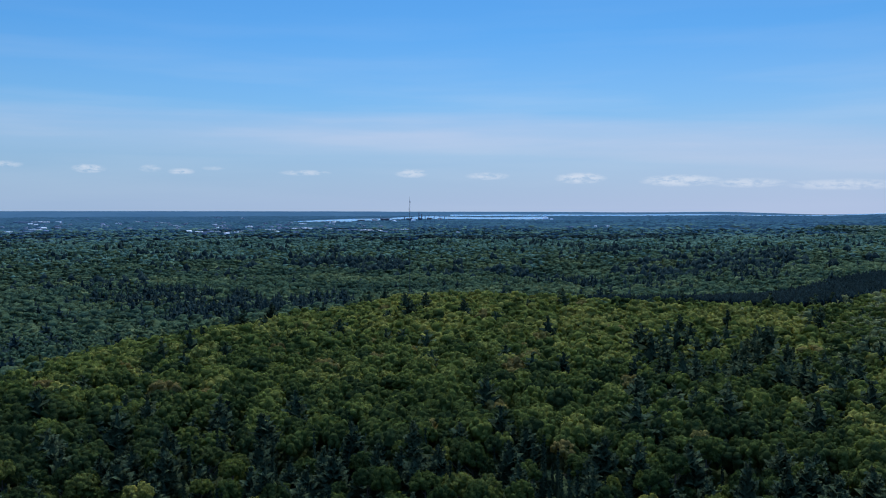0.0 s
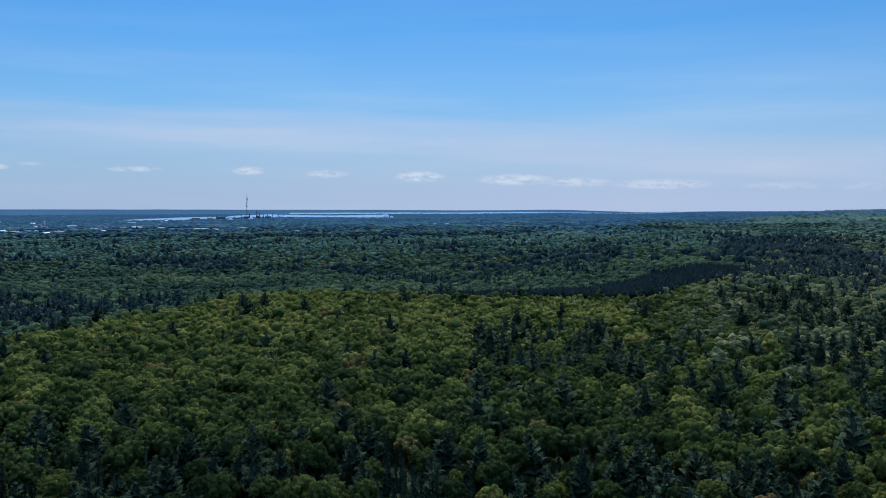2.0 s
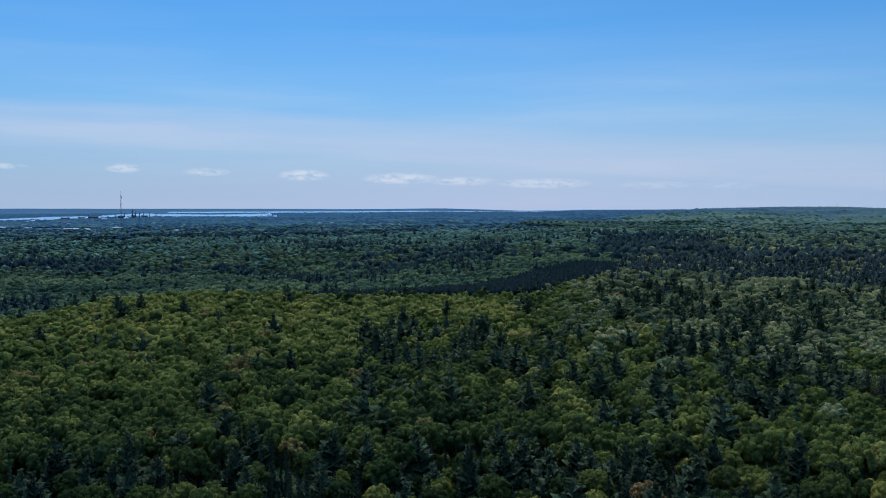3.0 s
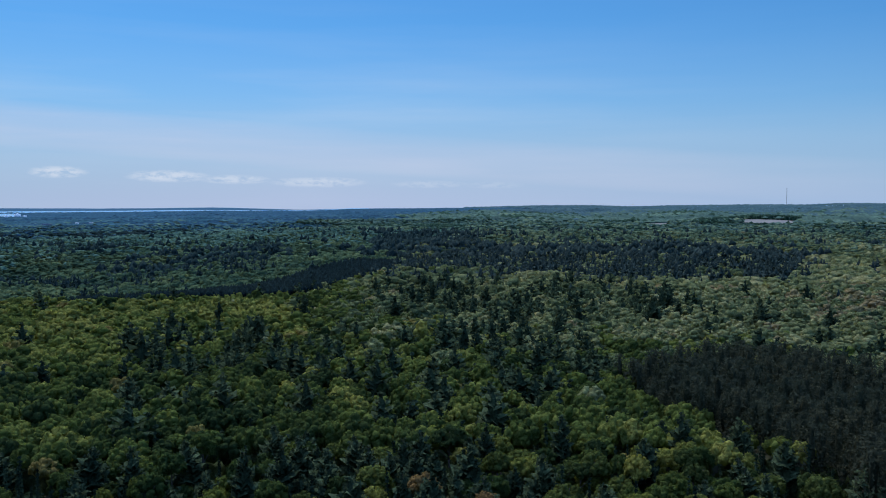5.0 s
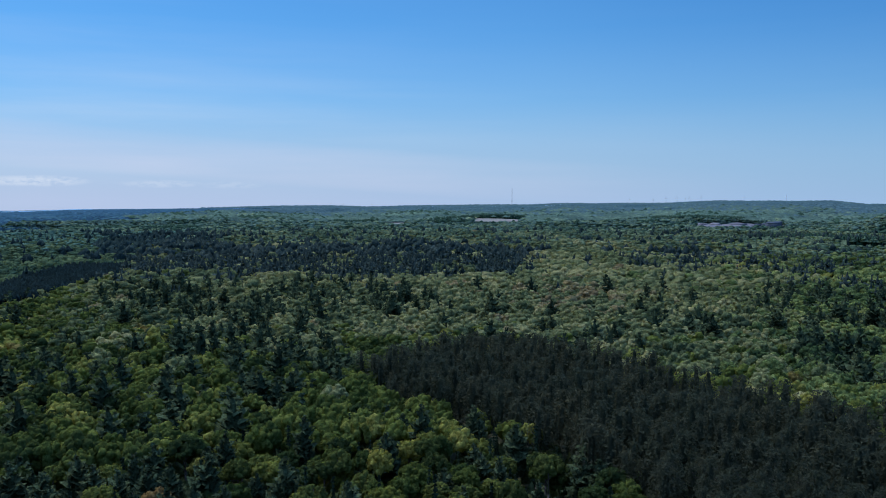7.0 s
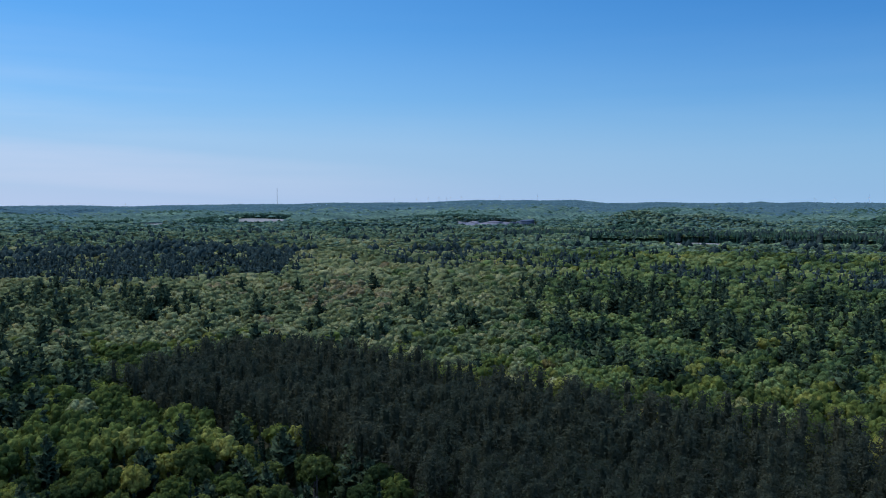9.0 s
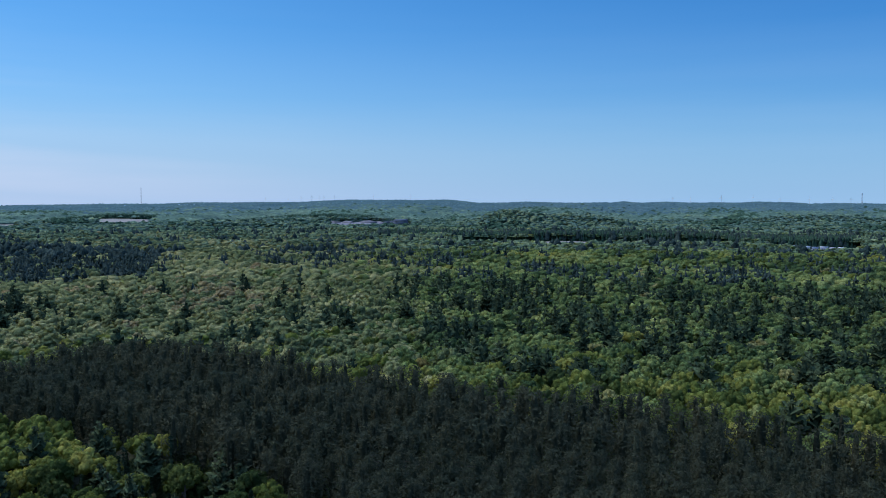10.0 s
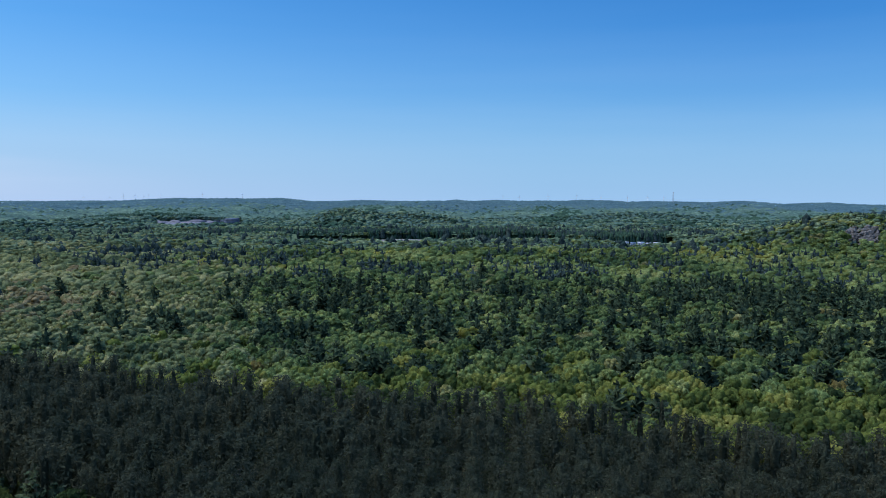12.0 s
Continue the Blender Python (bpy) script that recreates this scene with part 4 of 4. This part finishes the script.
# crowns of the distant woods, several trees to a clump
T_CLUMP = [dome(5, 1, g, 0.3, 0.0) for _ in range(8)]
T_CLUMP_NEAR = [dome(4, 2, g, 0.25, -0.1) for _ in range(8)]
for spacing, r0, r1, across, upward in ((14.5, 1750, 2600, 10.2, 5.6), (22, 2600, 4850, 15, 5.2)):
    x, y, az, r = jittered(spacing, r0, r1, *VIEW, rng)
    plain_side = az <= 25 + 13 * smooth(r, 2500, 3500) + 3 * swell(x, y, 600, 43)
    ok = ~in_any(az, r, OPEN) & ~(plain_side & (r > 4400))
    x, y, az, r, plain_side = x[ok], y[ok], az[ok], r[ok], plain_side[ok]
    dark = rng.rand(len(x)) < 0.08 + np.where(plain_side, 0.5, 0.62) * smooth(swell(x, y, 700, 29) + 0.5 * swell(x, y, 260, 31), 0.45, 0.9)
    # fewer dark clumps on the first three hills, to make them look lit
    for a, d, h, wa, wr in HILLS[:3]:
        dark = dark & (rng.rand(len(x)) > 0.85 * np.exp(-((az - a) / wa) ** 2 - ((r - d) / wr) ** 2))
    tint = np.clip(np.where(dark, rng.rand(len(x)), 0.45 + 0.30 * swell(x, y, 330, 37) + rng.normal(0, 0.13, len(x))), 0, 0.9)
    # their other crowns are tinted lighter, sunlight put into the colour
    for a, d, h, wa, wr in HILLS[:3]:
        tint = np.where(dark, tint, np.clip(tint + 0.35 * np.exp(-((az - a) / wa) ** 2 - ((r - d) / wr) ** 2), 0, 0.9))
    rows = np.stack([x, y, land(x, y) + np.where(plain_side, np.interp(r, [1750, 2300], [10.5, 1.5]), np.interp(r, [1750, 2600], [9.5, 5.5])), r, tint], 1)
    # the share of haze-coloured crowns grows with distance
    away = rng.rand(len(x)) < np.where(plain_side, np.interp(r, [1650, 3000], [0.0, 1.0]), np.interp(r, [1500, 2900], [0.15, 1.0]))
    for side, mats, high in ((~plain_side, (M_BROAD_HILL_HAZE, M_BROAD_RIDGE_HAZE, M_PINE_RIDGE_HAZE, M_PINE_RIDGE_HAZE), 1.0), (plain_side, (M_BROAD_MEAD_HAZE, M_BROAD_PLAIN_HAZE, M_PINE_VALE_HAZE, M_PINE_PLAIN_HAZE), 0.7)):
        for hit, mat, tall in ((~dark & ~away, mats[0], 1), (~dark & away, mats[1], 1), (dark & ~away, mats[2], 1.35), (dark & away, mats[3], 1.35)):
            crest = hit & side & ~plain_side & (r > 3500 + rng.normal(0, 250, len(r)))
            wood(rows[crest], T_CLUMP, M_BROAD_CREST_HAZE, "far_woods", "hazy blue forest crowns on the farthest ridge", "forest", across, upward)
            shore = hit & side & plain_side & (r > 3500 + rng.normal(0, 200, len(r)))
            wood(rows[shore], T_CLUMP, M_BROAD_SHORE_HAZE, "far_woods", "hazy blue forest crowns of the far plain", "forest", across, upward * high)
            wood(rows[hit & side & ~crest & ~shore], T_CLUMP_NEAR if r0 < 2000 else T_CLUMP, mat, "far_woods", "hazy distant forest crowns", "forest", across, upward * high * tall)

# dense dark belts of conifers along the edges of the fields
x, y, az, r = jittered(5.0, 1400, 1700, *VIEW, rng)
belt = in_any(az, r, [o for o, s in STANDS if s >= 0.95])
rows = np.stack([x, y, land(x, y), r, rng.rand(len(x)) * 0.5], 1)[belt]
wood(rows, T_BELT, M_PINE_RIDGE_HAZE, "pine_forest", "dense dark belt of conifers along a field", "forest", 3.8, 19, None, (0.9, 1.1))
BELTS = [[(52.8, 2745), (56.4, 2745), (56.4, 2830), (52.8, 2830)], [(50.0, 2640), (53.0, 2660), (53.0, 2720), (50.0, 2720)], [(59.2, 2625), (65.3, 2640), (65.3, 2710), (59.2, 2700)],
         [(64.6, 2540), (70.4, 2570), (70.4, 2650), (64.6, 2620)], [(76.4, 2000), (80.0, 2010), (79.6, 2090), (76.6, 2070)], [(43.5, 2760), (46.5, 2780), (46.5, 2850), (43.5, 2850)]]
x, y, az, r = jittered(6.5, 1950, 2900, *VIEW, rng)
rows = np.stack([x, y, land(x, y), r, rng.rand(len(x))], 1)[in_any(az, r, BELTS)]
wood(rows, T_BELT, M_PINE_RIDGE_HAZE, "pine_forest", "dark belt of conifers behind a distant field", "forest", 4.6, 15, None, (0.7, 1.1))

# low undergrowth under the near trees
x, y, az, r = jittered(5.4, 160, 260, *VIEW, rng)
rows = np.stack([x, y, land(x, y) - 0.3, r, rng.rand(len(x))], 1)
wood(rows, [dome(5, 2, g, 0.3, 0.0) for _ in range(5)], M_SHRUB, "undergrowth", "dark green undergrowth beneath the trees", "undergrowth", 3.2, 4.6, None, (0.5, 1.4))


def leaf_fill(r0, r1, step, astep, keep, mat, tint, up):
    """An uneven leaf sheet added between the crowns, so that the gaps don't go black."""
    q = np.random.RandomState(int(r0 + 1000 * astep))
    az_list, r_list = np.arange(VIEW[0], VIEW[1], astep), np.arange(r0, r1 + step, step)
    v, quads = polar_sheet(az_list, r_list, up, 1.3, q, lambda A, R: keep(A, R) & ~in_any(A, R, OPEN + [ROCK_FACE, PLANTATION_A, PLANTATION_B]))
    used, quads = np.unique(quads, return_inverse=True)
    v, quads = v[used], quads.reshape(-1, 4)
    tones = np.clip(tint + q.normal(0, 0.1, len(v)), 0, 0.85)
    tagged(new("canopy_fill", mesh_from("canopy_fill", v, quads, mat, tones)), "leaf-coloured fill sheet between the forest crowns", "forest", "", "stuff")


# The nearest sheet has a lower tint, as painted shade in the gaps.
leaf_fill(262, 480, 5.0, 0.8, lambda A, R: ~is_low(A, R), M_BROAD_STUFF, 0.22, 7.0)
leaf_fill(480, 1000, 7.0, 0.6, lambda A, R: ~is_low(A, R) & (A < 28), M_BROAD_STUFF, 0.3, 9.5)
leaf_fill(480, 1200, 8.0, 0.5, lambda A, R: ~is_low(A, R) & (A >= 28) & (A < 72), M_BROAD_SLOPE, 0.3, 9.5)
leaf_fill(480, 1200, 8.0, 0.5, lambda A, R: ~is_low(A, R) & (A >= 72), M_BROAD_LEA, 0.3, 9.5)
leaf_fill(400, 1240, 8.0, 0.5, is_low, M_BROAD_VALE_HAZE, 0.3, 10.6)
leaf_fill(1200, 1800, 12.0, 0.4, lambda A, R: ~is_low(A, R), M_BROAD_HILL_HAZE, 0.35, 11.0)
leaf_fill(1240, 1800, 12.0, 0.4, is_low, M_BROAD_MEAD_HAZE, 0.45, 11.0)


# ---- masts, turbines, buildings ----
def lattice_mast(az, r, top, width, sections, label, antennas=True, steel=M_DARK_STEEL):
    x, y, z = on_land(az, r)
    root = new("radio_mast")
    tall = top - z
    corners = [(width * math.cos(a), width * math.sin(a)) for a in (0.3, 2.394, 4.489)]
    for cx, cy in corners:
        part("leg", tube((cx, cy, 0), (cx, cy, tall), width * 0.16, width * 0.16, 5), steel, root)
    step = tall / sections
    for i in range(sections):
        rods = []
        for k in range(3):
            a, b = corners[k], corners[(k + 1) % 3]
            rods.append(tube((*a, i * step), (*b, (i + 1) * step), width * 0.08, width * 0.08, 3))
            rods.append(tube((*a, i * step), (*b, i * step), width * 0.08, width * 0.08, 3))
        part("bracing", join(*rods), steel, root)
    part("base", block(-1.6, 1.6, -1.6, 1.6, -0.4, 0.5), M_GREY_WALL, root)
    if antennas:
        for h, q in ((0.985, 0.2), (0.93, 2.2)):
            c, s = math.cos(q) * width * 1.5, math.sin(q) * width * 1.5
            part("antenna", join(block(c - 0.12, c + 0.12, s - 0.1, s + 0.1, tall * h - 1.0, tall * h + 1.0), tube((0, 0, tall * h), (c, s, tall * h), 0.08, 0.08, 4)), M_STEEL, root, "grey panel antenna")
        part("lightning_rod", tube((0, 0, tall), (0, 0, tall + 3.5), 0.10, 0.03, 4), steel, root)
    root.matrix_basis = pose(x, y, z, 0, 0, 20)
    return tagged(root, label, "radio mast")


lattice_mast(-2.25, 640, 81.0, 0.32, 36, "tall thin grey lattice radio mast rising from the forested ridge")
lattice_mast(55.54, 4560, 138.0, 1.3, 20, "very thin distant grey radio mast on the far ridge", False)


def equipment_hut(az, r):
    x, y, z = on_land(az, r)
    root = new("equipment_hut")
    part("wall", block(-2.6, 2.6, -1.8, 1.8, -0.3, 3.0), M_WHITE, root)
    part("roof", block(-2.9, 2.9, -2.1, 2.1, 3.0, 3.3), M_WHITE, root)
    part("door", block(-0.5, 0.5, -1.84, -1.79, 0, 2.1), M_GREY_WALL, root)
    root.matrix_basis = pose(x, y, z, 0, 0, 10)
    return tagged(root, "small white equipment hut at the foot of the mast", "hut")


equipment_hut(-2.55, 634)


def lattice_tower(az, r, top):
    """A four-legged tower that narrows upwards to a cabin."""
    x, y, z = on_land(az, r)
    root = new("lattice_tower")
    tall = top - z
    wide, slim = 3.2, 1.3
    at = lambda k, h: ((wide + (slim - wide) * h) * (1 if k in (0, 3) else -1), (wide + (slim - wide) * h) * (1 if k in (0, 1) else -1), h * tall)
    for k in range(4):
        part("leg", tube(at(k, 0), at(k, 1), 0.4, 0.3, 5), M_STEEL, root)
    for i in range(7):
        rods = []
        for k in range(4):
            rods += [tube(at(k, i / 7), at((k + 1) % 4, (i + 1) / 7), 0.2, 0.2, 3), tube(at((k + 1) % 4, i / 7), at(k, (i + 1) / 7), 0.2, 0.2, 3)]
        part("bracing", join(*rods), M_STEEL, root)
    platform = part("platform", block(-3.2, 3.2, -3.2, 3.2, tall, tall + 0.5), M_STEEL, root)
    part("cabin", block(-2.4, 2.4, -2.4, 2.4, tall + 0.5, tall + 3.5), M_STEEL, platform)
    root.matrix_basis = pose(x, y, z - 0.3, 0, 0, 30)
    return tagged(root, "grey steel lattice tower with a cabin on the wooded ridge", "tower")


lattice_tower(101.3, 4480, 104.0)


def wind_turbine():
    root = new("wind_turbine")
    part("tower", tube((0, 0, -10), (0, 0, 46), 1.5, 0.9, 8), M_PALE_PAINT, root)
    part("nacelle", block(-1.2, 1.2, -2.6, 3.0, 45.2, 47.8), M_PALE_PAINT, root)
    hub = part("hub", tube((0, -2.6, 46.5), (0, -4.4, 46.5), 1.1, 0.5, 8), M_PALE_PAINT, root)
    blade_v, blade_f = join(tube((0, -3.5, 46.5), (0, -3.5, 52), 0.5, 0.95, 5), tube((0, -3.5, 52), (0, -3.5, 66), 0.95, 0.2, 5))
    for k in range(3):
        a = 2.094 * k
        c, s = math.cos(a), math.sin(a)
        d = blade_v - [0, 0, 46.5]
        turned = np.stack([d[:, 0] * c + d[:, 2] * s, d[:, 1], -d[:, 0] * s + d[:, 2] * c + 46.5], 1)
        part("blade", (turned, blade_f), M_PALE_PAINT, hub)
    return tagged(root, "small distant grey-white wind turbine on the skyline ridge", "wind turbine", "wind turbines along the ridge")


TURBINES = [43.4, 44.2, 46.1, 49.9, 63.3, 64.8, 65.6, 66.3, 66.8, 67.1, 67.8, 70.4, 72.9, 90.2, 91.3, 93.2, 95.1, 96.7, 98.4, 99.7, 100.7]
first_turbine = None
trng = np.random.RandomState(3)
for a in TURBINES:
    x, y, z = on_land(a, 4600)
    size = trng.uniform(0.55, 0.75) * (0.6 if a < 51 else 1.0)
    at = pose(x, y, z + 2, 0, 0, trng.uniform(-40, 10) - a) @ Matrix.Diagonal((size, size, size, 1))
    if first_turbine is None:
        first_turbine = wind_turbine()
        first_turbine.matrix_basis = at
    else:
        copy_thing(first_turbine, at).matrix_basis = at


def gable(w, d, h, ridge):
    """A pitched roof with eaves over a body of that width, depth and height."""
    e = 0.5
    v = np.array([[-w - e, -d - e, h], [w + e, -d - e, h], [w + e, d + e, h], [-w - e, d + e, h], [-w - e, 0, h + ridge], [w + e, 0, h + ridge]], float)
    f = np.array([[0, 1, 5], [0, 5, 4], [2, 3, 4], [2, 4, 5], [3, 0, 4], [1, 2, 5], [0, 3, 2], [0, 2, 1]])
    return v, f


def building(name, az, r, w, d, h, wall, roof, label, category, turn=0.0, pitched=False, group="", sink=0.5, doors=2):
    x, y, z = on_land(az, r)
    root = new(name)
    part("wall", block(-w, w, -d, d, -sink, h), wall, root)
    if pitched:
        part("roof", gable(w, d, h, min(w, d) * 0.55), roof, root)
    else:
        part("roof", join(block(-w - 0.4, w + 0.4, -d - 0.4, d + 0.4, h, h + 0.5), block(-w * 0.3, w * 0.1, -d * 0.3, d * 0.3, h + 0.5, h + 1.6)), roof, root)
    for i in range(doors):
        u = w * (-0.6 + 1.2 * (i + 0.5) / max(1, doors))
        part("door" if i == 0 else "window", block(u - w * 0.1, u + w * 0.1, -d - 0.06, -d + 0.02, 0.3 if i == 0 else h * 0.35, h * 0.7), M_DARK_STEEL, root)
    root.matrix_basis = pose(x, y, z, 0, 0, -az + turn)
    return tagged(root, label, category, group)


# the town on the plain: heading, distance, half width, height
TOWN = [(-27.2, 2560, 16, 8), (-26.3, 2545, 26, 8), (-25.7, 2730, 22, 9), (-26.5, 3540, 34, 10), (-25.4, 3545, 40, 10), (-24.4, 3630, 12, 9), (-22.8, 4000, 9, 8), (-19.8, 3520, 10, 9),
        (-19.3, 3490, 14, 10), (-17.5, 2980, 10, 8), (-16.2, 2420, 20, 7), (-15.5, 2385, 18, 9), (-14.9, 2390, 9, 10), (-14.2, 2365, 16, 8), (-13.6, 2345, 14, 8), (-12.9, 2810, 16, 9),
        (-12.2, 2790, 20, 8), (-11.5, 2460, 18, 8), (-10.7, 2660, 22, 8), (-10.0, 2580, 14, 8), (-9.2, 2630, 24, 9), (-8.5, 2680, 12, 8), (-7.6, 2560, 12, 8), (-6.2, 2445, 26, 8), (-5.2, 2420, 24, 8),
        (-4.4, 2410, 16, 8), (-3.2, 2460, 24, 8), (-2.5, 2510, 16, 8), (0.6, 2155, 8, 8), (1.2, 2170, 12, 8), (1.9, 2165, 8, 7), (3.7, 2230, 9, 8), (1.0, 2270, 7, 11), (8.5, 2690, 16, 9),
        (11.0, 2760, 7, 8), (10.2, 2800, 6, 7), (-14.9, 4100, 22, 9), (-13.3, 4010, 10, 9), (-17.0, 3100, 12, 8), (-18.3, 3300, 12, 8), (-21.0, 3350, 10, 8), (-10.4, 3000, 14, 9), (-9.4, 3100, 18, 9), (-11.8, 3200, 10, 9)]
for i, (a, d, w, h) in enumerate(TOWN):
    pale = i % 5 in (0, 2, 4)
    w *= 0.78
    building("warehouse", a, d, w, w * trng.uniform(0.35, 0.6), h * 0.72, M_WHITE if i % 5 == 0 else M_GREY_WALL if pale else M_ROOF_BLUE, M_WHITE if pale else M_ROOF_BLUE,
             "long low warehouse with a pale roof in the distant town" if pale else "long low blue-grey warehouse in the distant town", "warehouse", trng.uniform(-14, 14), False, "buildings of the distant town")

# small houses scattered through the wooded plain
for i in range(80):
    a, d, w = trng.uniform(-28, -3.5), trng.uniform(2250, 3400), trng.uniform(4, 8)
    building("house", a, d, w, w * 0.7, trng.uniform(4, 5.5), M_WHITE if i % 7 == 0 else M_GREY_WALL, M_WHITE if i % 9 == 0 else M_ROOF_BLUE, "small blue-grey roofed house among trees in the distant town", "house", trng.uniform(-40, 40), True, "houses of the distant town", doors=1)

# the steel works beside the river
for a, d, w, h, m in ((-5.5, 3540, 34, 9, M_DARK_STEEL), (-4.6, 3560, 26, 11, M_GREY_WALL), (-3.9, 3600, 40, 13, M_DARK_STEEL), (-2.9, 3620, 18, 10, M_DARK_STEEL), (-2.3, 3650, 24, 16, M_DARK_STEEL),
                      (-1.55, 3690, 20, 18, M_DARK_STEEL), (-0.9, 3700, 26, 14, M_DARK_STEEL), (-0.2, 3690, 22, 12, M_GREY_WALL), (0.6, 3720, 26, 8, M_DARK_STEEL)):
    building("mill_shed", a, d, w * 0.45, w * 0.22, h * 0.6, m, M_DARK_STEEL, "dark steelworks shed beside the river", "industrial shed", 0, True, "sheds of the steelworks")


def chimney(az, r, tall, wide):
    x, y, z = on_land(az, r)
    root = new("chimney")
    shaft = part("shaft", tube((0, 0, -0.5), (0, 0, tall), wide, wide * 0.7, 8), M_DARK_STEEL, root)
    part("rim", tube((0, 0, tall - 1), (0, 0, tall + 0.3), wide * 0.85, wide * 0.85, 8), M_GREY_WALL, shaft)
    root.matrix_basis = pose(x, y, z)
    return tagged(root, "tall dark steelworks chimney", "chimney", "chimneys of the steelworks")


for a, d, t, w in ((-1.62, 3700, 36, 2.6), (-1.45, 3710, 30, 2.0), (-1.2, 3705, 24, 1.8), (-0.95, 3715, 27, 1.6), (-0.6, 3710, 25, 1.6), (-0.2, 3715, 22, 1.6), (-2.1, 3690, 22, 2.4), (-2.6, 3640, 20, 1.6), (-4.2, 3610, 22, 1.4), (0.1, 3720, 20, 1.3)):
    chimney(a, d, t, w)


def storage_tank(az, r, wide, tall):
    x, y, z = on_land(az, r)
    root = new("storage_tank")
    part("shell", tube((0, 0, -0.5), (0, 0, tall), wide, wide, 14), M_WHITE, root)
    part("roof", tube((0, 0, tall), (0, 0, tall + wide * 0.25), wide * 1.02, 0.3, 14), M_WHITE, root)
    root.matrix_basis = pose(x, y, z)
    return tagged(root, "round white storage tank near the water", "tank", "storage tanks by the river")


for a, d, w, t in ((6.9, 3760, 12, 14), (7.3, 3740, 7, 9), (6.3, 3750, 8, 8), (-2.0, 3560, 9, 8), (-3.3, 3480, 10, 6)):
    storage_tank(a, d, w, t)

# sheds and houses at the clearing by the wood, and the works of the gravel pit
for a, d, w, h, m, ro in ((95.8, 1392, 5, 3.5, M_GREY_WALL, M_GREY_WALL), (96.5, 1390, 5, 3.5, M_GREY_WALL, M_ROOF_BLUE), (97.3, 1390, 6, 4, M_GREY_WALL, M_GREY_WALL), (98.0, 1380, 5, 4, M_GREY_WALL, M_GREY_WALL), (98.5, 1360, 4, 4, M_GREY_WALL, M_ROOF_BLUE),
                          (99.0, 1385, 5, 4, M_GREY_WALL, M_STEEL), (99.5, 1360, 4, 4, M_GREY_WALL, M_GREY_WALL), (100.0, 1380, 5, 4, M_RED_WALL, M_STEEL), (100.6, 1370, 4, 3.5, M_GREY_WALL, M_GREY_WALL)):
    building("shed", a, d, w, w * 0.6, h, m, ro, "low pale shed beside a gravel yard in the forest", "shed", trng.uniform(-25, 25), True, "sheds in the clearing")
for a, d, w, h in ((72.1, 2330, 16, 10), (71.7, 2360, 10, 7), (71.2, 2330, 8, 6), (72.4, 2380, 9, 12)):
    building("shed", a, d, w, w * 0.6, h, M_DARK_STEEL, M_DARK_STEEL, "dark crusher shed at the gravel pit", "shed", trng.uniform(-25, 25), True, "sheds of the gravel pit")


def gravel_heap(az, r, wide, tall, seed):
    x, y, z = on_land(az, r)
    v, f = dome(12, 5, np.random.RandomState(seed), 0.1, 0.0)
    ob = new("gravel_heap", mesh_from("gravel_heap", v * [wide, wide * 0.6, tall], f, M_GRAVEL))
    ob.matrix_basis = pose(x, y, z - 0.5, 0, 0, seed * 40)
    return tagged(ob, "grey heap of gravel in an open pit", "gravel heap", "heaps of the gravel pit")


for i, (a, d, w, t) in enumerate(((67.9, 2400, 20, 5), (68.6, 2420, 26, 7), (69.3, 2390, 20, 4), (70.0, 2450, 28, 8), (70.9, 2400, 12, 5), (71.4, 2440, 14, 6))):
    gravel_heap(a, d, w, t, i)


def rock_outcrop():
    """Bare broken rock on the side of the hill."""
    pieces = []
    q = np.random.RandomState(9)
    for _ in range(90):
        a, k = q.uniform(111.1, 112.9), q.uniform(0, 1)
        x, y, z = on_land(a, 1000 + 34 * k)
        v, f = dome(6, 2, q, 0.3, -0.4)
        pieces.append((v * [q.uniform(2, 5), q.uniform(2, 5), q.uniform(1.5, 4)] + [x, y, z + 11 * k + q.uniform(-1, 1)], f))
    v, f = join(*pieces)
    return tagged(new("rock_outcrop", mesh_from("rock_outcrop", v, f, M_ROCK, soft=False)), "bare grey-brown rock face on a wooded hillside", "rock", "", "")


rock_outcrop()
